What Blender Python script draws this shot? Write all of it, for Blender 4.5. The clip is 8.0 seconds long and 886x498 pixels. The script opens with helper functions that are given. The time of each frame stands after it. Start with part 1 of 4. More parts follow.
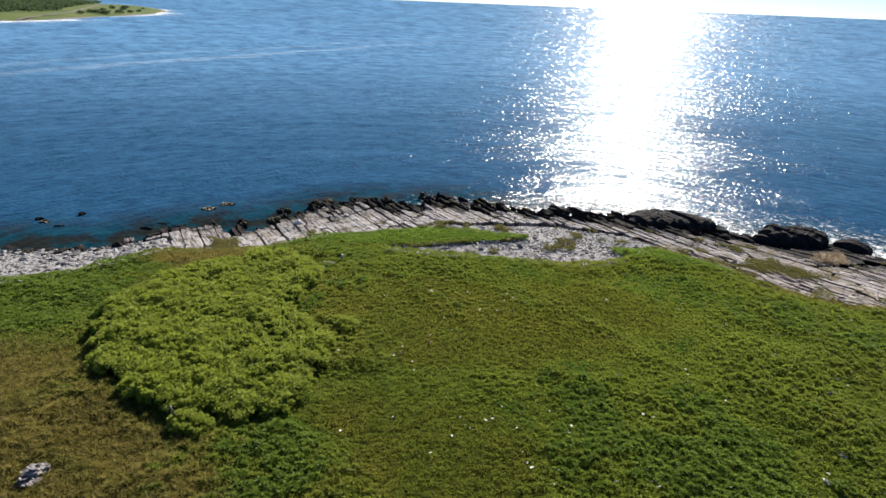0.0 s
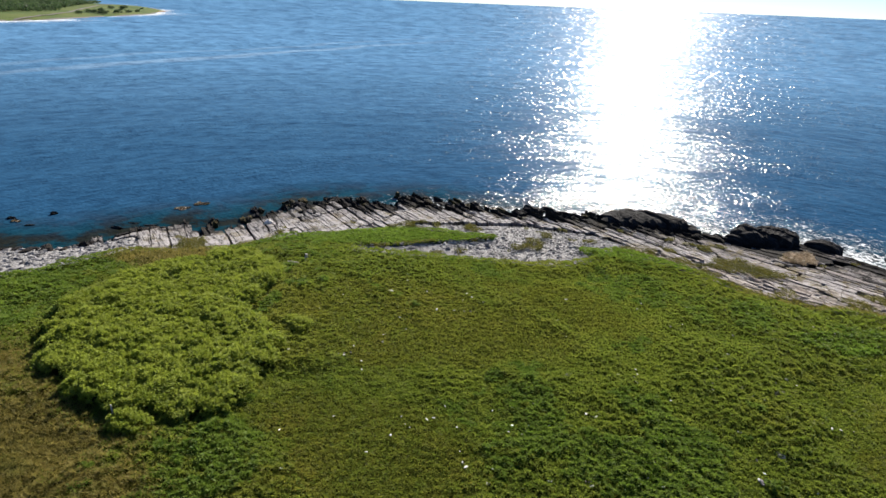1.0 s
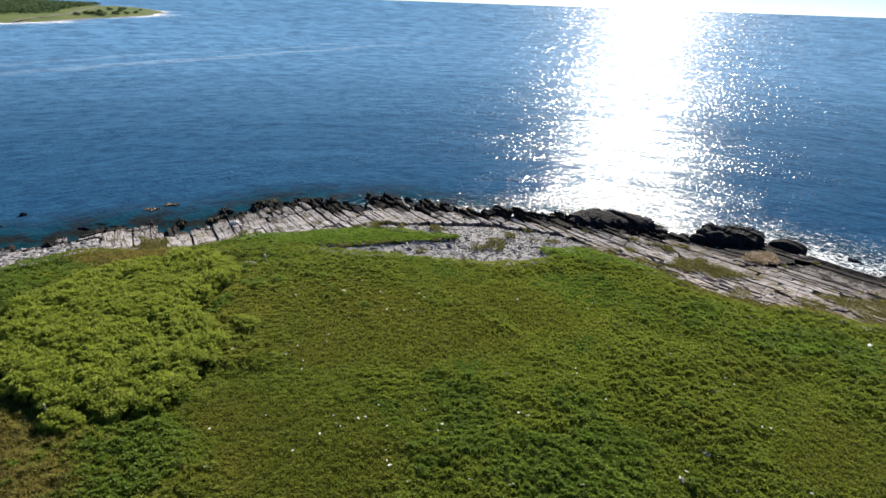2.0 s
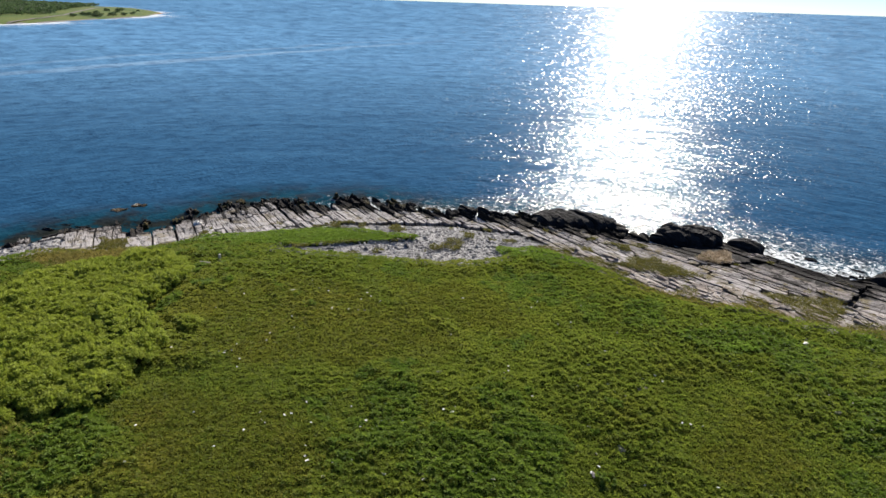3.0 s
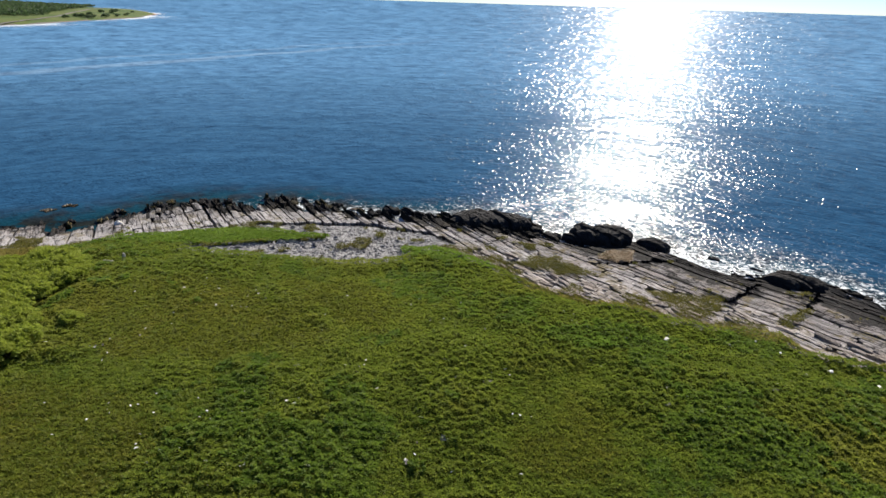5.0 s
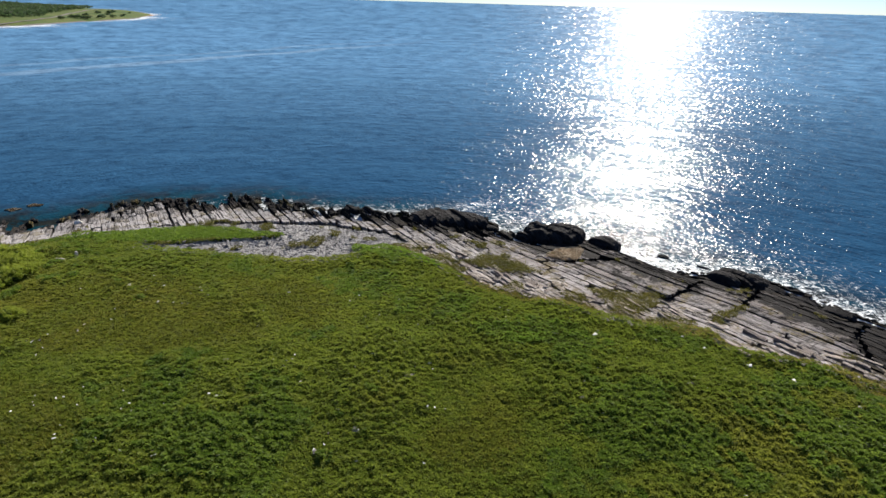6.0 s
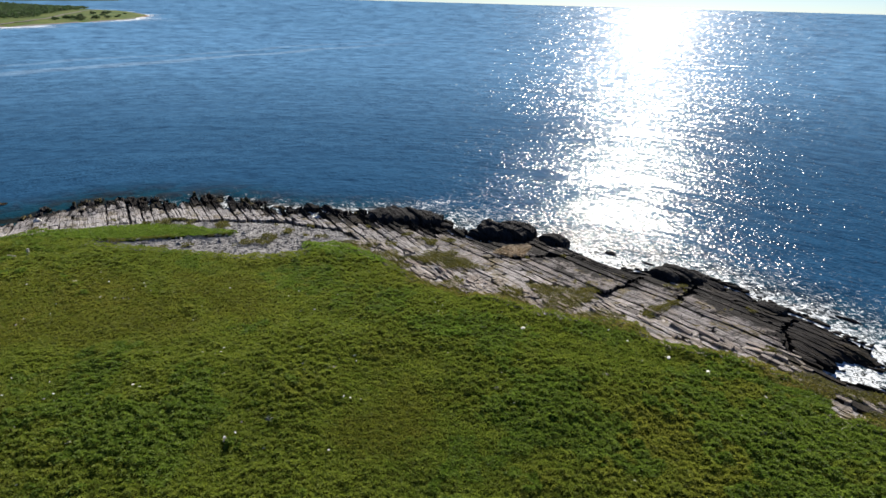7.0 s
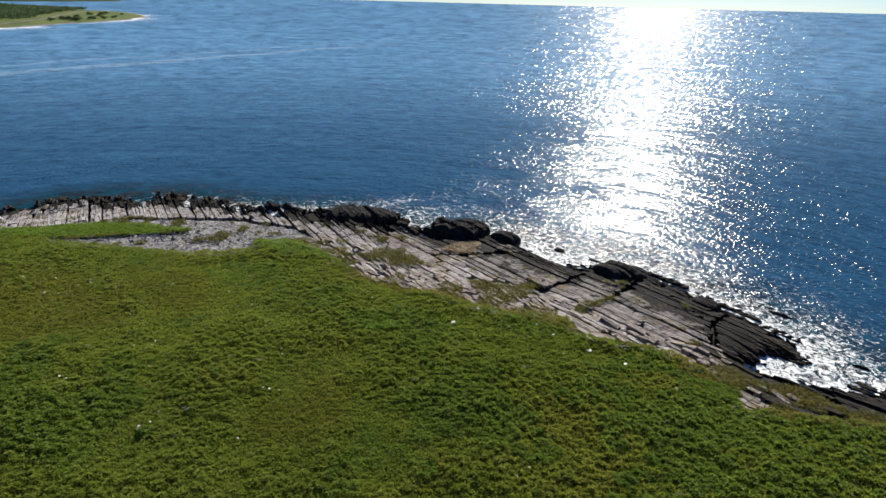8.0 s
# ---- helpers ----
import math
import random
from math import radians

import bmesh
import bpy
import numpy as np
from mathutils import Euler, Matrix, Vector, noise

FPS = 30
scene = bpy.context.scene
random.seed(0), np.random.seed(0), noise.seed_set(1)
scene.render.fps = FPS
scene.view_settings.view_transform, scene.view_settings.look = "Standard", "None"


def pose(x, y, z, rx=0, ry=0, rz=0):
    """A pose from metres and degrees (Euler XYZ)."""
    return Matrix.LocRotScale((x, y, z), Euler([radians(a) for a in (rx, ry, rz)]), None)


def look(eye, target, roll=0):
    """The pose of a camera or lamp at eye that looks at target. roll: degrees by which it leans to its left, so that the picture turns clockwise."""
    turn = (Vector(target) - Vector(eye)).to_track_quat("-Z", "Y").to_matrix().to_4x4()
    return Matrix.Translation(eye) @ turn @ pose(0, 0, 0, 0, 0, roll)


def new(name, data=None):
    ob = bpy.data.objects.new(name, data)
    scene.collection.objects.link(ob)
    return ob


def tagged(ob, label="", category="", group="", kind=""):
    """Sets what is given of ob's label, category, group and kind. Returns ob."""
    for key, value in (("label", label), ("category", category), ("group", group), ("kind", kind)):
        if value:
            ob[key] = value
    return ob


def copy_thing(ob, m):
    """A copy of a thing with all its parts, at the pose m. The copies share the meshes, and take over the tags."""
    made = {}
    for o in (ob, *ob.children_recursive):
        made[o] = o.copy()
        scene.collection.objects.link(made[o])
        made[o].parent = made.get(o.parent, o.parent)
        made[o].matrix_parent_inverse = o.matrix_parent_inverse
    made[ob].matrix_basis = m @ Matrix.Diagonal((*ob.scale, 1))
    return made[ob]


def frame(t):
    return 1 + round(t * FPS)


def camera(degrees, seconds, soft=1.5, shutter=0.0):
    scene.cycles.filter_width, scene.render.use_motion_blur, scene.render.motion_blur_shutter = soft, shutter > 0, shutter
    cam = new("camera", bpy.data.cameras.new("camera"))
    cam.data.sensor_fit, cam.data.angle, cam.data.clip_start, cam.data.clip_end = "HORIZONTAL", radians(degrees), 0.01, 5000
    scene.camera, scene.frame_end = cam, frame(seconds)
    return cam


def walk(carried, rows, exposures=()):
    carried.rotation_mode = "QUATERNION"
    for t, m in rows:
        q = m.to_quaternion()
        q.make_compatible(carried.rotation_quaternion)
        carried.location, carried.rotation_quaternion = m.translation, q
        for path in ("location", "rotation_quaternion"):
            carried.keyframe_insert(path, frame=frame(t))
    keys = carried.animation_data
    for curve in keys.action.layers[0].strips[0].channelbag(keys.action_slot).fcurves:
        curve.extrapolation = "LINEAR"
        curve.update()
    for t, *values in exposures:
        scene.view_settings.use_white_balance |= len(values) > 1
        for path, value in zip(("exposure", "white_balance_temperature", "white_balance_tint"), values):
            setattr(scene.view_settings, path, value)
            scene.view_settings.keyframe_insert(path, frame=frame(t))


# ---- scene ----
cam = camera(74.0, 8.0)
PATH = [
    (0, (-2.361, 1.39, 29.443), (-2.257, 3.227, 28.659), 2.3),
    (0.5, (-0.346, 1.307, 29.505), (-0.246, 3.144, 28.721), 2.3),
    (1, (1.819, 1.198, 29.567), (1.918, 3.035, 28.783), 2.3),
    (1.5, (4.252, 1.02, 29.708), (4.347, 2.858, 28.924), 2.2),
    (3, (12.313, -0.204, 30.345), (12.399, 1.634, 29.56), 1.9),
    (3.5, (15.281, -0.655, 30.62), (15.365, 1.182, 29.835), 1.9),
    (4, (18.269, -1.177, 30.854), (18.35, 0.661, 30.07), 1.8),
    (4.5, (21.342, -1.79, 31.103), (21.421, 0.048, 30.318), 1.8),
    (6, (31.014, -3.952, 31.823), (31.088, -2.114, 31.039), 1.7),
    (6.5, (34.387, -4.755, 31.959), (34.46, -2.916, 31.175), 1.6),
    (7, (37.796, -5.63, 32.198), (37.869, -3.792, 31.414), 1.6),
    (7.5, (41.316, -6.44, 32.405), (41.385, -4.601, 31.621), 1.5),
    (8, (44.806, -7.262, 32.558), (44.874, -5.424, 31.774), 1.5),
]
walk(cam, [(t, look(eye, target, roll)) for t, eye, target, roll in PATH],
     exposures=[(0, 1.40), (1.5, 1.39), (3.5, 1.32), (4.5, 1.29), (6.5, 1.19), (8, 1.09)])

# ---------------------------------------------------------------- light
SUN_AZ, SUN_EL = radians(20.3), radians(27)
SUN_DIR = Vector((math.sin(SUN_AZ) * math.cos(SUN_EL), math.cos(SUN_AZ) * math.cos(SUN_EL), math.sin(SUN_EL)))

world = bpy.data.worlds.new("sky")
scene.world = world
world.use_nodes = True
wt = world.node_tree
sky = wt.nodes.new("ShaderNodeTexSky")
sky.sky_type, sky.sun_disc = "NISHITA", False
sky.sun_elevation, sky.sun_rotation = SUN_EL, SUN_AZ
sky.air_density, sky.dust_density, sky.ozone_density, sky.altitude = 1.0, 0.4, 4.0, 1500
coord = wt.nodes.new("ShaderNodeTexCoord")
lift = wt.nodes.new("ShaderNodeVectorMath")
lift.operation, lift.inputs[1].default_value = "ADD", (0, 0, 0.012)
wt.links.new(coord.outputs["Generated"], lift.inputs[0])
wt.links.new(lift.outputs[0], sky.inputs["Vector"])
tint = wt.nodes.new("ShaderNodeVectorMath")
tint.operation, tint.inputs[1].default_value = "MULTIPLY", (0.84, 0.97, 1.17)
wt.links.new(sky.outputs[0], tint.inputs[0])
wt.links.new(tint.outputs[0], wt.nodes["Background"].inputs[0])
wt.nodes["Background"].inputs[1].default_value = 0.038

sun_data = bpy.data.lights.new("sun", "SUN")
sun_data.energy, sun_data.angle, sun_data.color = 5.0, radians(0.5), (1.0, 0.94, 0.84)
sun = new("sun", sun_data)
sun.matrix_world = look((0, 0, 0), -SUN_DIR)


# ---------------------------------------------------------------- materials
class Mat:
    """A small builder for node materials."""

    def __init__(self, name, rough=0.8, spec=0.3):
        self.m = bpy.data.materials.new(name)
        self.m.use_nodes = True
        self.t = self.m.node_tree
        self.b = self.t.nodes["Principled BSDF"]
        self.b.inputs["Roughness"].default_value = rough
        self.b.inputs["Specular IOR Level"].default_value = spec
        self.geo = self.t.nodes.new("ShaderNodeNewGeometry")
        self.pos = self.geo.outputs["Position"]

    def link(self, a, b):
        self.t.links.new(a, b)

    def put(self, sock, v):
        if isinstance(v, (int, float, tuple)):
            sock.default_value = (*v, 1.0) if isinstance(v, tuple) and len(v) == 3 and sock.type == "RGBA" else v
        else:
            self.link(v, sock)

    def math(self, op, a, b=0.0, clamp=False):
        n = self.t.nodes.new("ShaderNodeMath")
        n.operation, n.use_clamp = op, clamp
        self.put(n.inputs[0], a), self.put(n.inputs[1], b)
        return n.outputs[0]

    def mapping(self, scale=(1, 1, 1), rot=0.0, vec=None):
        n = self.t.nodes.new("ShaderNodeMapping")
        n.inputs["Scale"].default_value = scale
        n.inputs["Rotation"].default_value = (0, 0, rot)
        self.link(vec or self.pos, n.inputs["Vector"])
        return n.outputs[0]

    def noise(self, scale, detail=3.0, rough=0.55, vec=None, distort=0.0):
        n = self.t.nodes.new("ShaderNodeTexNoise")
        n.inputs["Scale"].default_value, n.inputs["Detail"].default_value = scale, detail
        n.inputs["Roughness"].default_value, n.inputs["Distortion"].default_value = rough, distort
        self.link(vec or self.pos, n.inputs["Vector"])
        return n.outputs["Fac"]

    def wave(self, scale, distort, detail=2.0, dscale=1.0, vec=None):
        n = self.t.nodes.new("ShaderNodeTexWave")
        n.inputs["Scale"].default_value, n.inputs["Distortion"].default_value = scale, distort
        n.inputs["Detail"].default_value, n.inputs["Detail Scale"].default_value = detail, dscale
        self.link(vec or self.pos, n.inputs["Vector"])
        return n.outputs["Fac"]

    def step(self, v, a, b):
        n = self.t.nodes.new("ShaderNodeMapRange")
        n.interpolation_type = "SMOOTHSTEP"
        n.inputs["From Min"].default_value, n.inputs["From Max"].default_value = a, b
        self.link(v, n.inputs["Value"])
        return n.outputs["Result"]

    def mix(self, f, a, b):
        n = self.t.nodes.new("ShaderNodeMix")
        n.data_type = "RGBA"
        self.put(n.inputs["Factor"], f), self.put(n.inputs["A"], a), self.put(n.inputs["B"], b)
        return n.outputs["Result"]

    def lerp(self, f, a, b):
        n = self.t.nodes.new("ShaderNodeMix")
        self.put(n.inputs["Factor"], f), self.put(n.inputs["A"], a), self.put(n.inputs["B"], b)
        return n.outputs["Result"]

    def axis(self, i, vec=None):
        n = self.t.nodes.new("ShaderNodeSeparateXYZ")
        self.link(vec or self.pos, n.inputs[0])
        return n.outputs[i]

    def attr(self, name):
        n = self.t.nodes.new("ShaderNodeAttribute")
        n.attribute_name = name
        return n.outputs["Fac"]

    def rand(self):
        return self.t.nodes.new("ShaderNodeObjectInfo").outputs["Random"]

    def color(self, c):
        self.put(self.b.inputs["Base Color"], c)
        return self

    def roughness(self, r):
        self.put(self.b.inputs["Roughness"], r)

    def bump(self, h, strength=0.5, dist=0.05, normal=None):
        n = self.t.nodes.new("ShaderNodeBump")
        n.inputs["Strength"].default_value, n.inputs["Distance"].default_value = strength, dist
        self.link(h, n.inputs["Height"])
        if normal is not None:
            self.link(normal, n.inputs["Normal"])
        self.link(n.outputs[0], self.b.inputs["Normal"])
        return n.outputs[0]


def leafy(name, dark, mid, pale, big=0.07, fine=0.8, glow=0.5, rough=0.6, ochre=None):
    """A leaf material: patches at two scales and light that passes through."""
    dark, mid, pale = [tuple(0.85 * v for v in c) for c in (dark, mid, pale)]
    q = Mat(name, rough, 0.14)
    a = q.step(q.noise(big, 4, 0.6), 0.36, 0.64)
    b = q.step(q.noise(fine, 3, 0.6), 0.3, 0.7)
    c = q.mix(a, dark, mid)
    c = q.mix(q.math("MULTIPLY", b, 0.55), c, pale)
    if ochre:
        o = q.math("MULTIPLY", q.step(q.noise(big * 0.8, 5, 0.65, q.mapping((1, 1, 1), 0.7)), 0.50, 0.68), 0.48)
        c = q.mix(o, c, ochre)
    g = q.step(q.noise(9.0, 1, 0.5), 0.3, 0.75)
    c = q.mix(q.math("MULTIPLY", g, 0.22), c, dark)
    own = q.geo.outputs["Random Per Island"]
    c = q.mix(q.math("MULTIPLY", q.step(own, 0.45, 1.0), 0.42), c, tuple(0.38 * v for v in dark))
    c = q.mix(q.math("MULTIPLY", q.step(own, 0.35, 0.0), 0.45), c, tuple(1.25 * v for v in pale))
    q.color(c)
    tr = q.t.nodes.new("ShaderNodeBsdfTranslucent")
    q.link(c, tr.inputs["Color"])
    ms = q.t.nodes.new("ShaderNodeMixShader")
    ms.inputs[0].default_value = glow
    q.link(q.b.outputs[0], ms.inputs[1]), q.link(tr.outputs[0], ms.inputs[2])
    q.link(ms.outputs[0], q.t.nodes["Material Output"].inputs["Surface"])
    return q.m


M_HERB = leafy("meadow_leaves", (0.145, 0.210, 0.024), (0.218, 0.282, 0.032), (0.290, 0.330, 0.050), ochre=(0.295, 0.255, 0.042))
M_SERE = leafy("yellowing_blades", (0.155, 0.192, 0.022), (0.200, 0.225, 0.027), (0.262, 0.266, 0.042), big=0.12, ochre=(0.285, 0.235, 0.042))
M_LUSH = leafy("lush_leaves", (0.140, 0.240, 0.025), (0.190, 0.305, 0.035), (0.260, 0.345, 0.055), big=0.15)
M_DARKHERB = leafy("dark_leaves", (0.112, 0.190, 0.020), (0.166, 0.250, 0.029), (0.240, 0.312, 0.050), big=0.2)
M_DRY = leafy("dry_grass_blades", (0.135, 0.120, 0.026), (0.250, 0.205, 0.046), (0.400, 0.335, 0.100), big=0.35, fine=1.6, ochre=(0.15, 0.175, 0.03))
M_SHRUB = leafy("shrub_leaves", (0.230, 0.295, 0.028), (0.305, 0.370, 0.042), (0.390, 0.430, 0.070), big=0.3, glow=0.45)
M_OLIVE = leafy("olive_turf", (0.085, 0.095, 0.016), (0.140, 0.135, 0.024), (0.200, 0.170, 0.040), big=0.3)
M_TAN = leafy("bleached_weed", (0.30, 0.21, 0.12), (0.45, 0.33, 0.20), (0.58, 0.46, 0.30), big=0.5, glow=0.2)
# distant woods: leaf greens lightened so the colour itself carries the haze
M_HAZY_WOOD = leafy("hazed_wood_leaves", (0.040, 0.075, 0.030), (0.062, 0.105, 0.040), (0.095, 0.135, 0.058), big=0.03, fine=0.2)

q = Mat("stem_bark", 0.85)
q.color(q.mix(q.noise(12, 3), (0.06, 0.045, 0.03), (0.13, 0.10, 0.07)))
M_STEM = q.m

q = Mat("meadow_soil", 1.0, 0.0)
q.color(q.mix(q.noise(0.7, 4), (0.020, 0.026, 0.005), (0.050, 0.055, 0.010)))
q.bump(q.noise(3, 4), 0.8, 0.2)
M_SOIL = q.m


def rock_material(name, lo, hi, wet=True, rot=0.0, moss=0.0, tide=0.75, stain=(0.24, 0.20, 0.175), pale=None, dry=1.25, spec=0.05, lines=0.8, crust=0.0):
    """Bedded slate: thin dark partings along the strike, weathering in patches, a black crust up to the tide line."""
    q = Mat(name, 0.9, spec)
    along = q.mapping((1, 1, 1), rot)
    stretched = q.mapping((0.25, 2.6, 1.0), 0.0, along)
    n1 = q.noise(1.3, 5, 0.65, stretched)
    n2 = q.noise(0.35, 4, 0.6)
    c = q.mix(q.step(n1, 0.30, 0.70), lo, hi)
    c = q.mix(q.math("MULTIPLY", q.step(n2, 0.4, 0.65), 0.5), c, stain)
    if pale:
        up = q.math("ADD", q.axis(2), q.math("MULTIPLY", q.math("SUBTRACT", q.noise(0.6, 4, 0.65), 0.5), 1.6))
        c = q.mix(q.math("MULTIPLY", q.step(up, dry, dry + 0.5), q.lerp(n1, 0.62, 1.0)), c, pale)
    c = q.mix(q.math("MULTIPLY", q.rand(), 0.30), c, lo)
    if moss:
        f = q.math("MULTIPLY", q.step(q.noise(0.45, 5, 0.72, q.mapping((1, 1, 1), 1.0)), 0.515, 0.60), moss)
        c = q.mix(f, c, (0.110, 0.085, 0.028))
    if wet:
        z = q.math("ADD", q.axis(2), q.math("MULTIPLY", q.math("SUBTRACT", q.noise(0.4, 6, 0.7), 0.5), 2.3))
        if crust:
            z = q.math("SUBTRACT", z, q.math("MULTIPLY", q.step(q.axis(0), 69.0, 77.0), crust))
        w = q.step(z, tide, tide - 0.25)
        c = q.mix(w, c, q.mix(q.step(n1, 0.36, 0.66), (0.008, 0.0072, 0.007), (0.030, 0.0265, 0.025)))
    bands = q.noise(0.62, 3, 0.55, q.mapping((0.09, 2.2, 1.0), 0.0, along))
    parting = q.step(q.math("PINGPONG", q.math("MULTIPLY", bands, 7.0), 0.5), 0.17, 0.05)
    broken = q.step(q.noise(0.55, 4, 0.7), 0.30, 0.46)
    c = q.mix(q.math("MULTIPLY", q.math("MULTIPLY", parting, broken), lines), c, (0.016, 0.015, 0.016))
    cross = q.noise(0.30, 2, 0.5, q.mapping((1.3, 0.22, 1.0), 0.3, along))
    joint = q.step(q.math("ABSOLUTE", q.math("SUBTRACT", cross, 0.5)), 0.012, 0.003)
    c = q.mix(q.math("MULTIPLY", joint, 0.8 * lines), c, (0.02, 0.018, 0.018))
    q.color(c)
    q.bump(q.math("SUBTRACT", q.noise(2.2, 6, 0.7, stretched), q.math("MULTIPLY", parting, 0.35)), 0.8, 0.18)
    return q.m


M_ROCK_W = rock_material("slate_rock", (0.13, 0.122, 0.122), (0.255, 0.238, 0.235), rot=radians(62), moss=0.55, tide=0.8, pale=(0.36, 0.340, 0.334), dry=0.85)
M_ROCK_E = rock_material("slate_rock_east", (0.105, 0.096, 0.097), (0.25, 0.231, 0.228), rot=radians(53), moss=0.75, tide=1.02, pale=(0.42, 0.388, 0.372), dry=1.2, crust=0.40)
M_TIDE = rock_material("tide_rock", (0.008, 0.0075, 0.0075), (0.028, 0.025, 0.024), wet=False, rot=radians(58), stain=(0.030, 0.023, 0.018), moss=0.12, spec=0.05)
M_BLACK = rock_material("black_rock", (0.010, 0.0095, 0.010), (0.046, 0.042, 0.042), wet=False, rot=radians(62), stain=(0.020, 0.018, 0.0175), spec=0.06, lines=0.9)
M_KELP = rock_material("weed_grown_rock", (0.014, 0.012, 0.008), (0.050, 0.042, 0.020), wet=False, rot=radians(58), stain=(0.075, 0.060, 0.018), moss=0.5, spec=0.08)
M_STONE = rock_material("pale_stone", (0.15, 0.14, 0.14), (0.33, 0.31, 0.30), wet=False)
M_GROUNDROCK = rock_material("shore_ground_rock", (0.06, 0.055, 0.052), (0.16, 0.145, 0.135), rot=radians(58), moss=0.8)

q = Mat("shingle", 0.9, 0.2)
q.color(q.mix(q.step(q.noise(5, 4, 0.7), 0.35, 0.65), (0.16, 0.153, 0.15), (0.33, 0.316, 0.307)))
q.bump(q.noise(4, 5, 0.7), 0.9, 0.2)
M_GRAVEL = q.m

q = Mat("seaweed", 0.5, 0.4)
q.color(q.mix(q.noise(2.5, 3), (0.05, 0.028, 0.006), (0.16, 0.085, 0.012)))
M_WEED = q.m

# the sea: swell, wind waves and ripples, with foam and painted glitter along the rocks
q = Mat("sea_water", 0.9, 0.0)
shore = q.attr("shore")
foam_glitter_zone = q.attr("foam_glitter")
# crests bend round the island: distance from its middle, and length along the crest
px_, py_ = q.math("SUBTRACT", q.axis(0), 22.0), q.math("SUBTRACT", q.axis(1), 12.0)
reach = q.math("SQRT", q.math("ADD", q.math("MULTIPLY", px_, px_), q.math("MULTIPLY", py_, py_)))
bend = q.math("MULTIPLY", q.math("ARCTAN2", py_, px_), 130.0)
ring_node = q.t.nodes.new("ShaderNodeCombineXYZ")
q.link(reach, ring_node.inputs[0]), q.link(bend, ring_node.inputs[1])
rings = ring_node.outputs[0]

# far water: mirrored sky and haze are painted into the body colour as paler blue
sky_paled = q.mix(q.step(q.noise(0.02, 4, 0.6, q.mapping((1, 0.3, 1), 0, rings)), 0.3, 0.7), (0.072, 0.166, 0.285), (0.083, 0.186, 0.318))
drift_line = q.math("ADD", q.math("SUBTRACT", q.math("MULTIPLY", q.axis(0), 0.84), q.math("MULTIPLY", q.axis(1), 0.54)), q.math("MULTIPLY", q.noise(0.012, 3), 46.0))
slick = q.math("ADD", q.step(q.math("ABSOLUTE", q.math("ADD", drift_line, 214.0)), 9.0, 2.0), q.math("MULTIPLY", q.step(q.math("ABSOLUTE", q.math("ADD", drift_line, 242.0)), 6.0, 1.0), 0.6))
sky_paled = q.mix(q.math("MULTIPLY", q.math("MULTIPLY", slick, q.step(q.axis(0), 60.0, -60.0)), 0.30), sky_paled, (0.30, 0.40, 0.50))
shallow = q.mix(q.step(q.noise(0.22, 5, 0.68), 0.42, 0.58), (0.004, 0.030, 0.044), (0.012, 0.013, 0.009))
# darker blue towards the near side, where less painted sky reflection is wanted
c = q.mix(q.math("MULTIPLY", q.step(q.axis(1), 330.0, 50.0), 0.96), sky_paled, (0.010, 0.046, 0.100))
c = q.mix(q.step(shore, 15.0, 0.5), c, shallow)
streak = q.noise(0.85, 7, 0.78, q.mapping((1.5, 0.75, 1), 0, rings), 1.3)
# one white for both: real foam, and sun glitter painted off the eastern rocks
foam_glitter = q.math("MULTIPLY", q.step(q.math("ADD", streak, q.math("MULTIPLY", foam_glitter_zone, 0.20)), 0.60, 0.74), q.step(foam_glitter_zone, 0.02, 0.35), True)
c = q.mix(foam_glitter, c, (0.75, 0.78, 0.80))
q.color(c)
out = q.axis(1)
far = q.step(out, 80.0, 400.0)
sheen = q.lerp(far, 0.16, 0.19)
# wind waves: short ripples close to the shore, longer seas further out, steeper where a gust passes
gust = q.lerp(q.step(q.noise(0.030, 4, 0.65, q.mapping((1.5, 0.35, 1), 0, rings)), 0.34, 0.66), 0.55, 1.2)
gust = q.math("MULTIPLY", gust, q.lerp(q.step(foam_glitter_zone, 0.0, 0.5), 1.0, 1.15))
h = q.math("MULTIPLY", q.noise(0.040, 2, 0.5, q.mapping((1.3, 0.5, 1), 0, rings), 0.4), 1.1)
for scale, tall, squash in ((0.17, 0.48, 0.4), (0.55, 0.14, 0.4)):
    h = q.math("ADD", h, q.math("MULTIPLY", q.noise(scale, 2, 0.5, q.mapping((1, squash, 1), 0, rings), 0.5), tall))
for scale, tall, inner, outer, turn in ((1.35, 0.13, 0, 200, 24), (0.62, 0.30, 130, 380, -18), (0.22, 0.75, 220, 700, 9), (0.075, 2.0, 400, 5000, -10)):
    part_of = q.step(out, outer, 0.6 * outer)
    if inner:
        part_of = q.math("MULTIPLY", part_of, q.step(out, inner, 1.6 * inner))
    w = q.noise(scale, 1, 0.5, q.mapping((1, 1.15, 1), radians(turn)), 0.3)
    h = q.math("ADD", h, q.math("MULTIPLY", w, q.math("MULTIPLY", q.math("MULTIPLY", part_of, gust), tall)))
swell = q.bump(h, 1.0, 1.0)
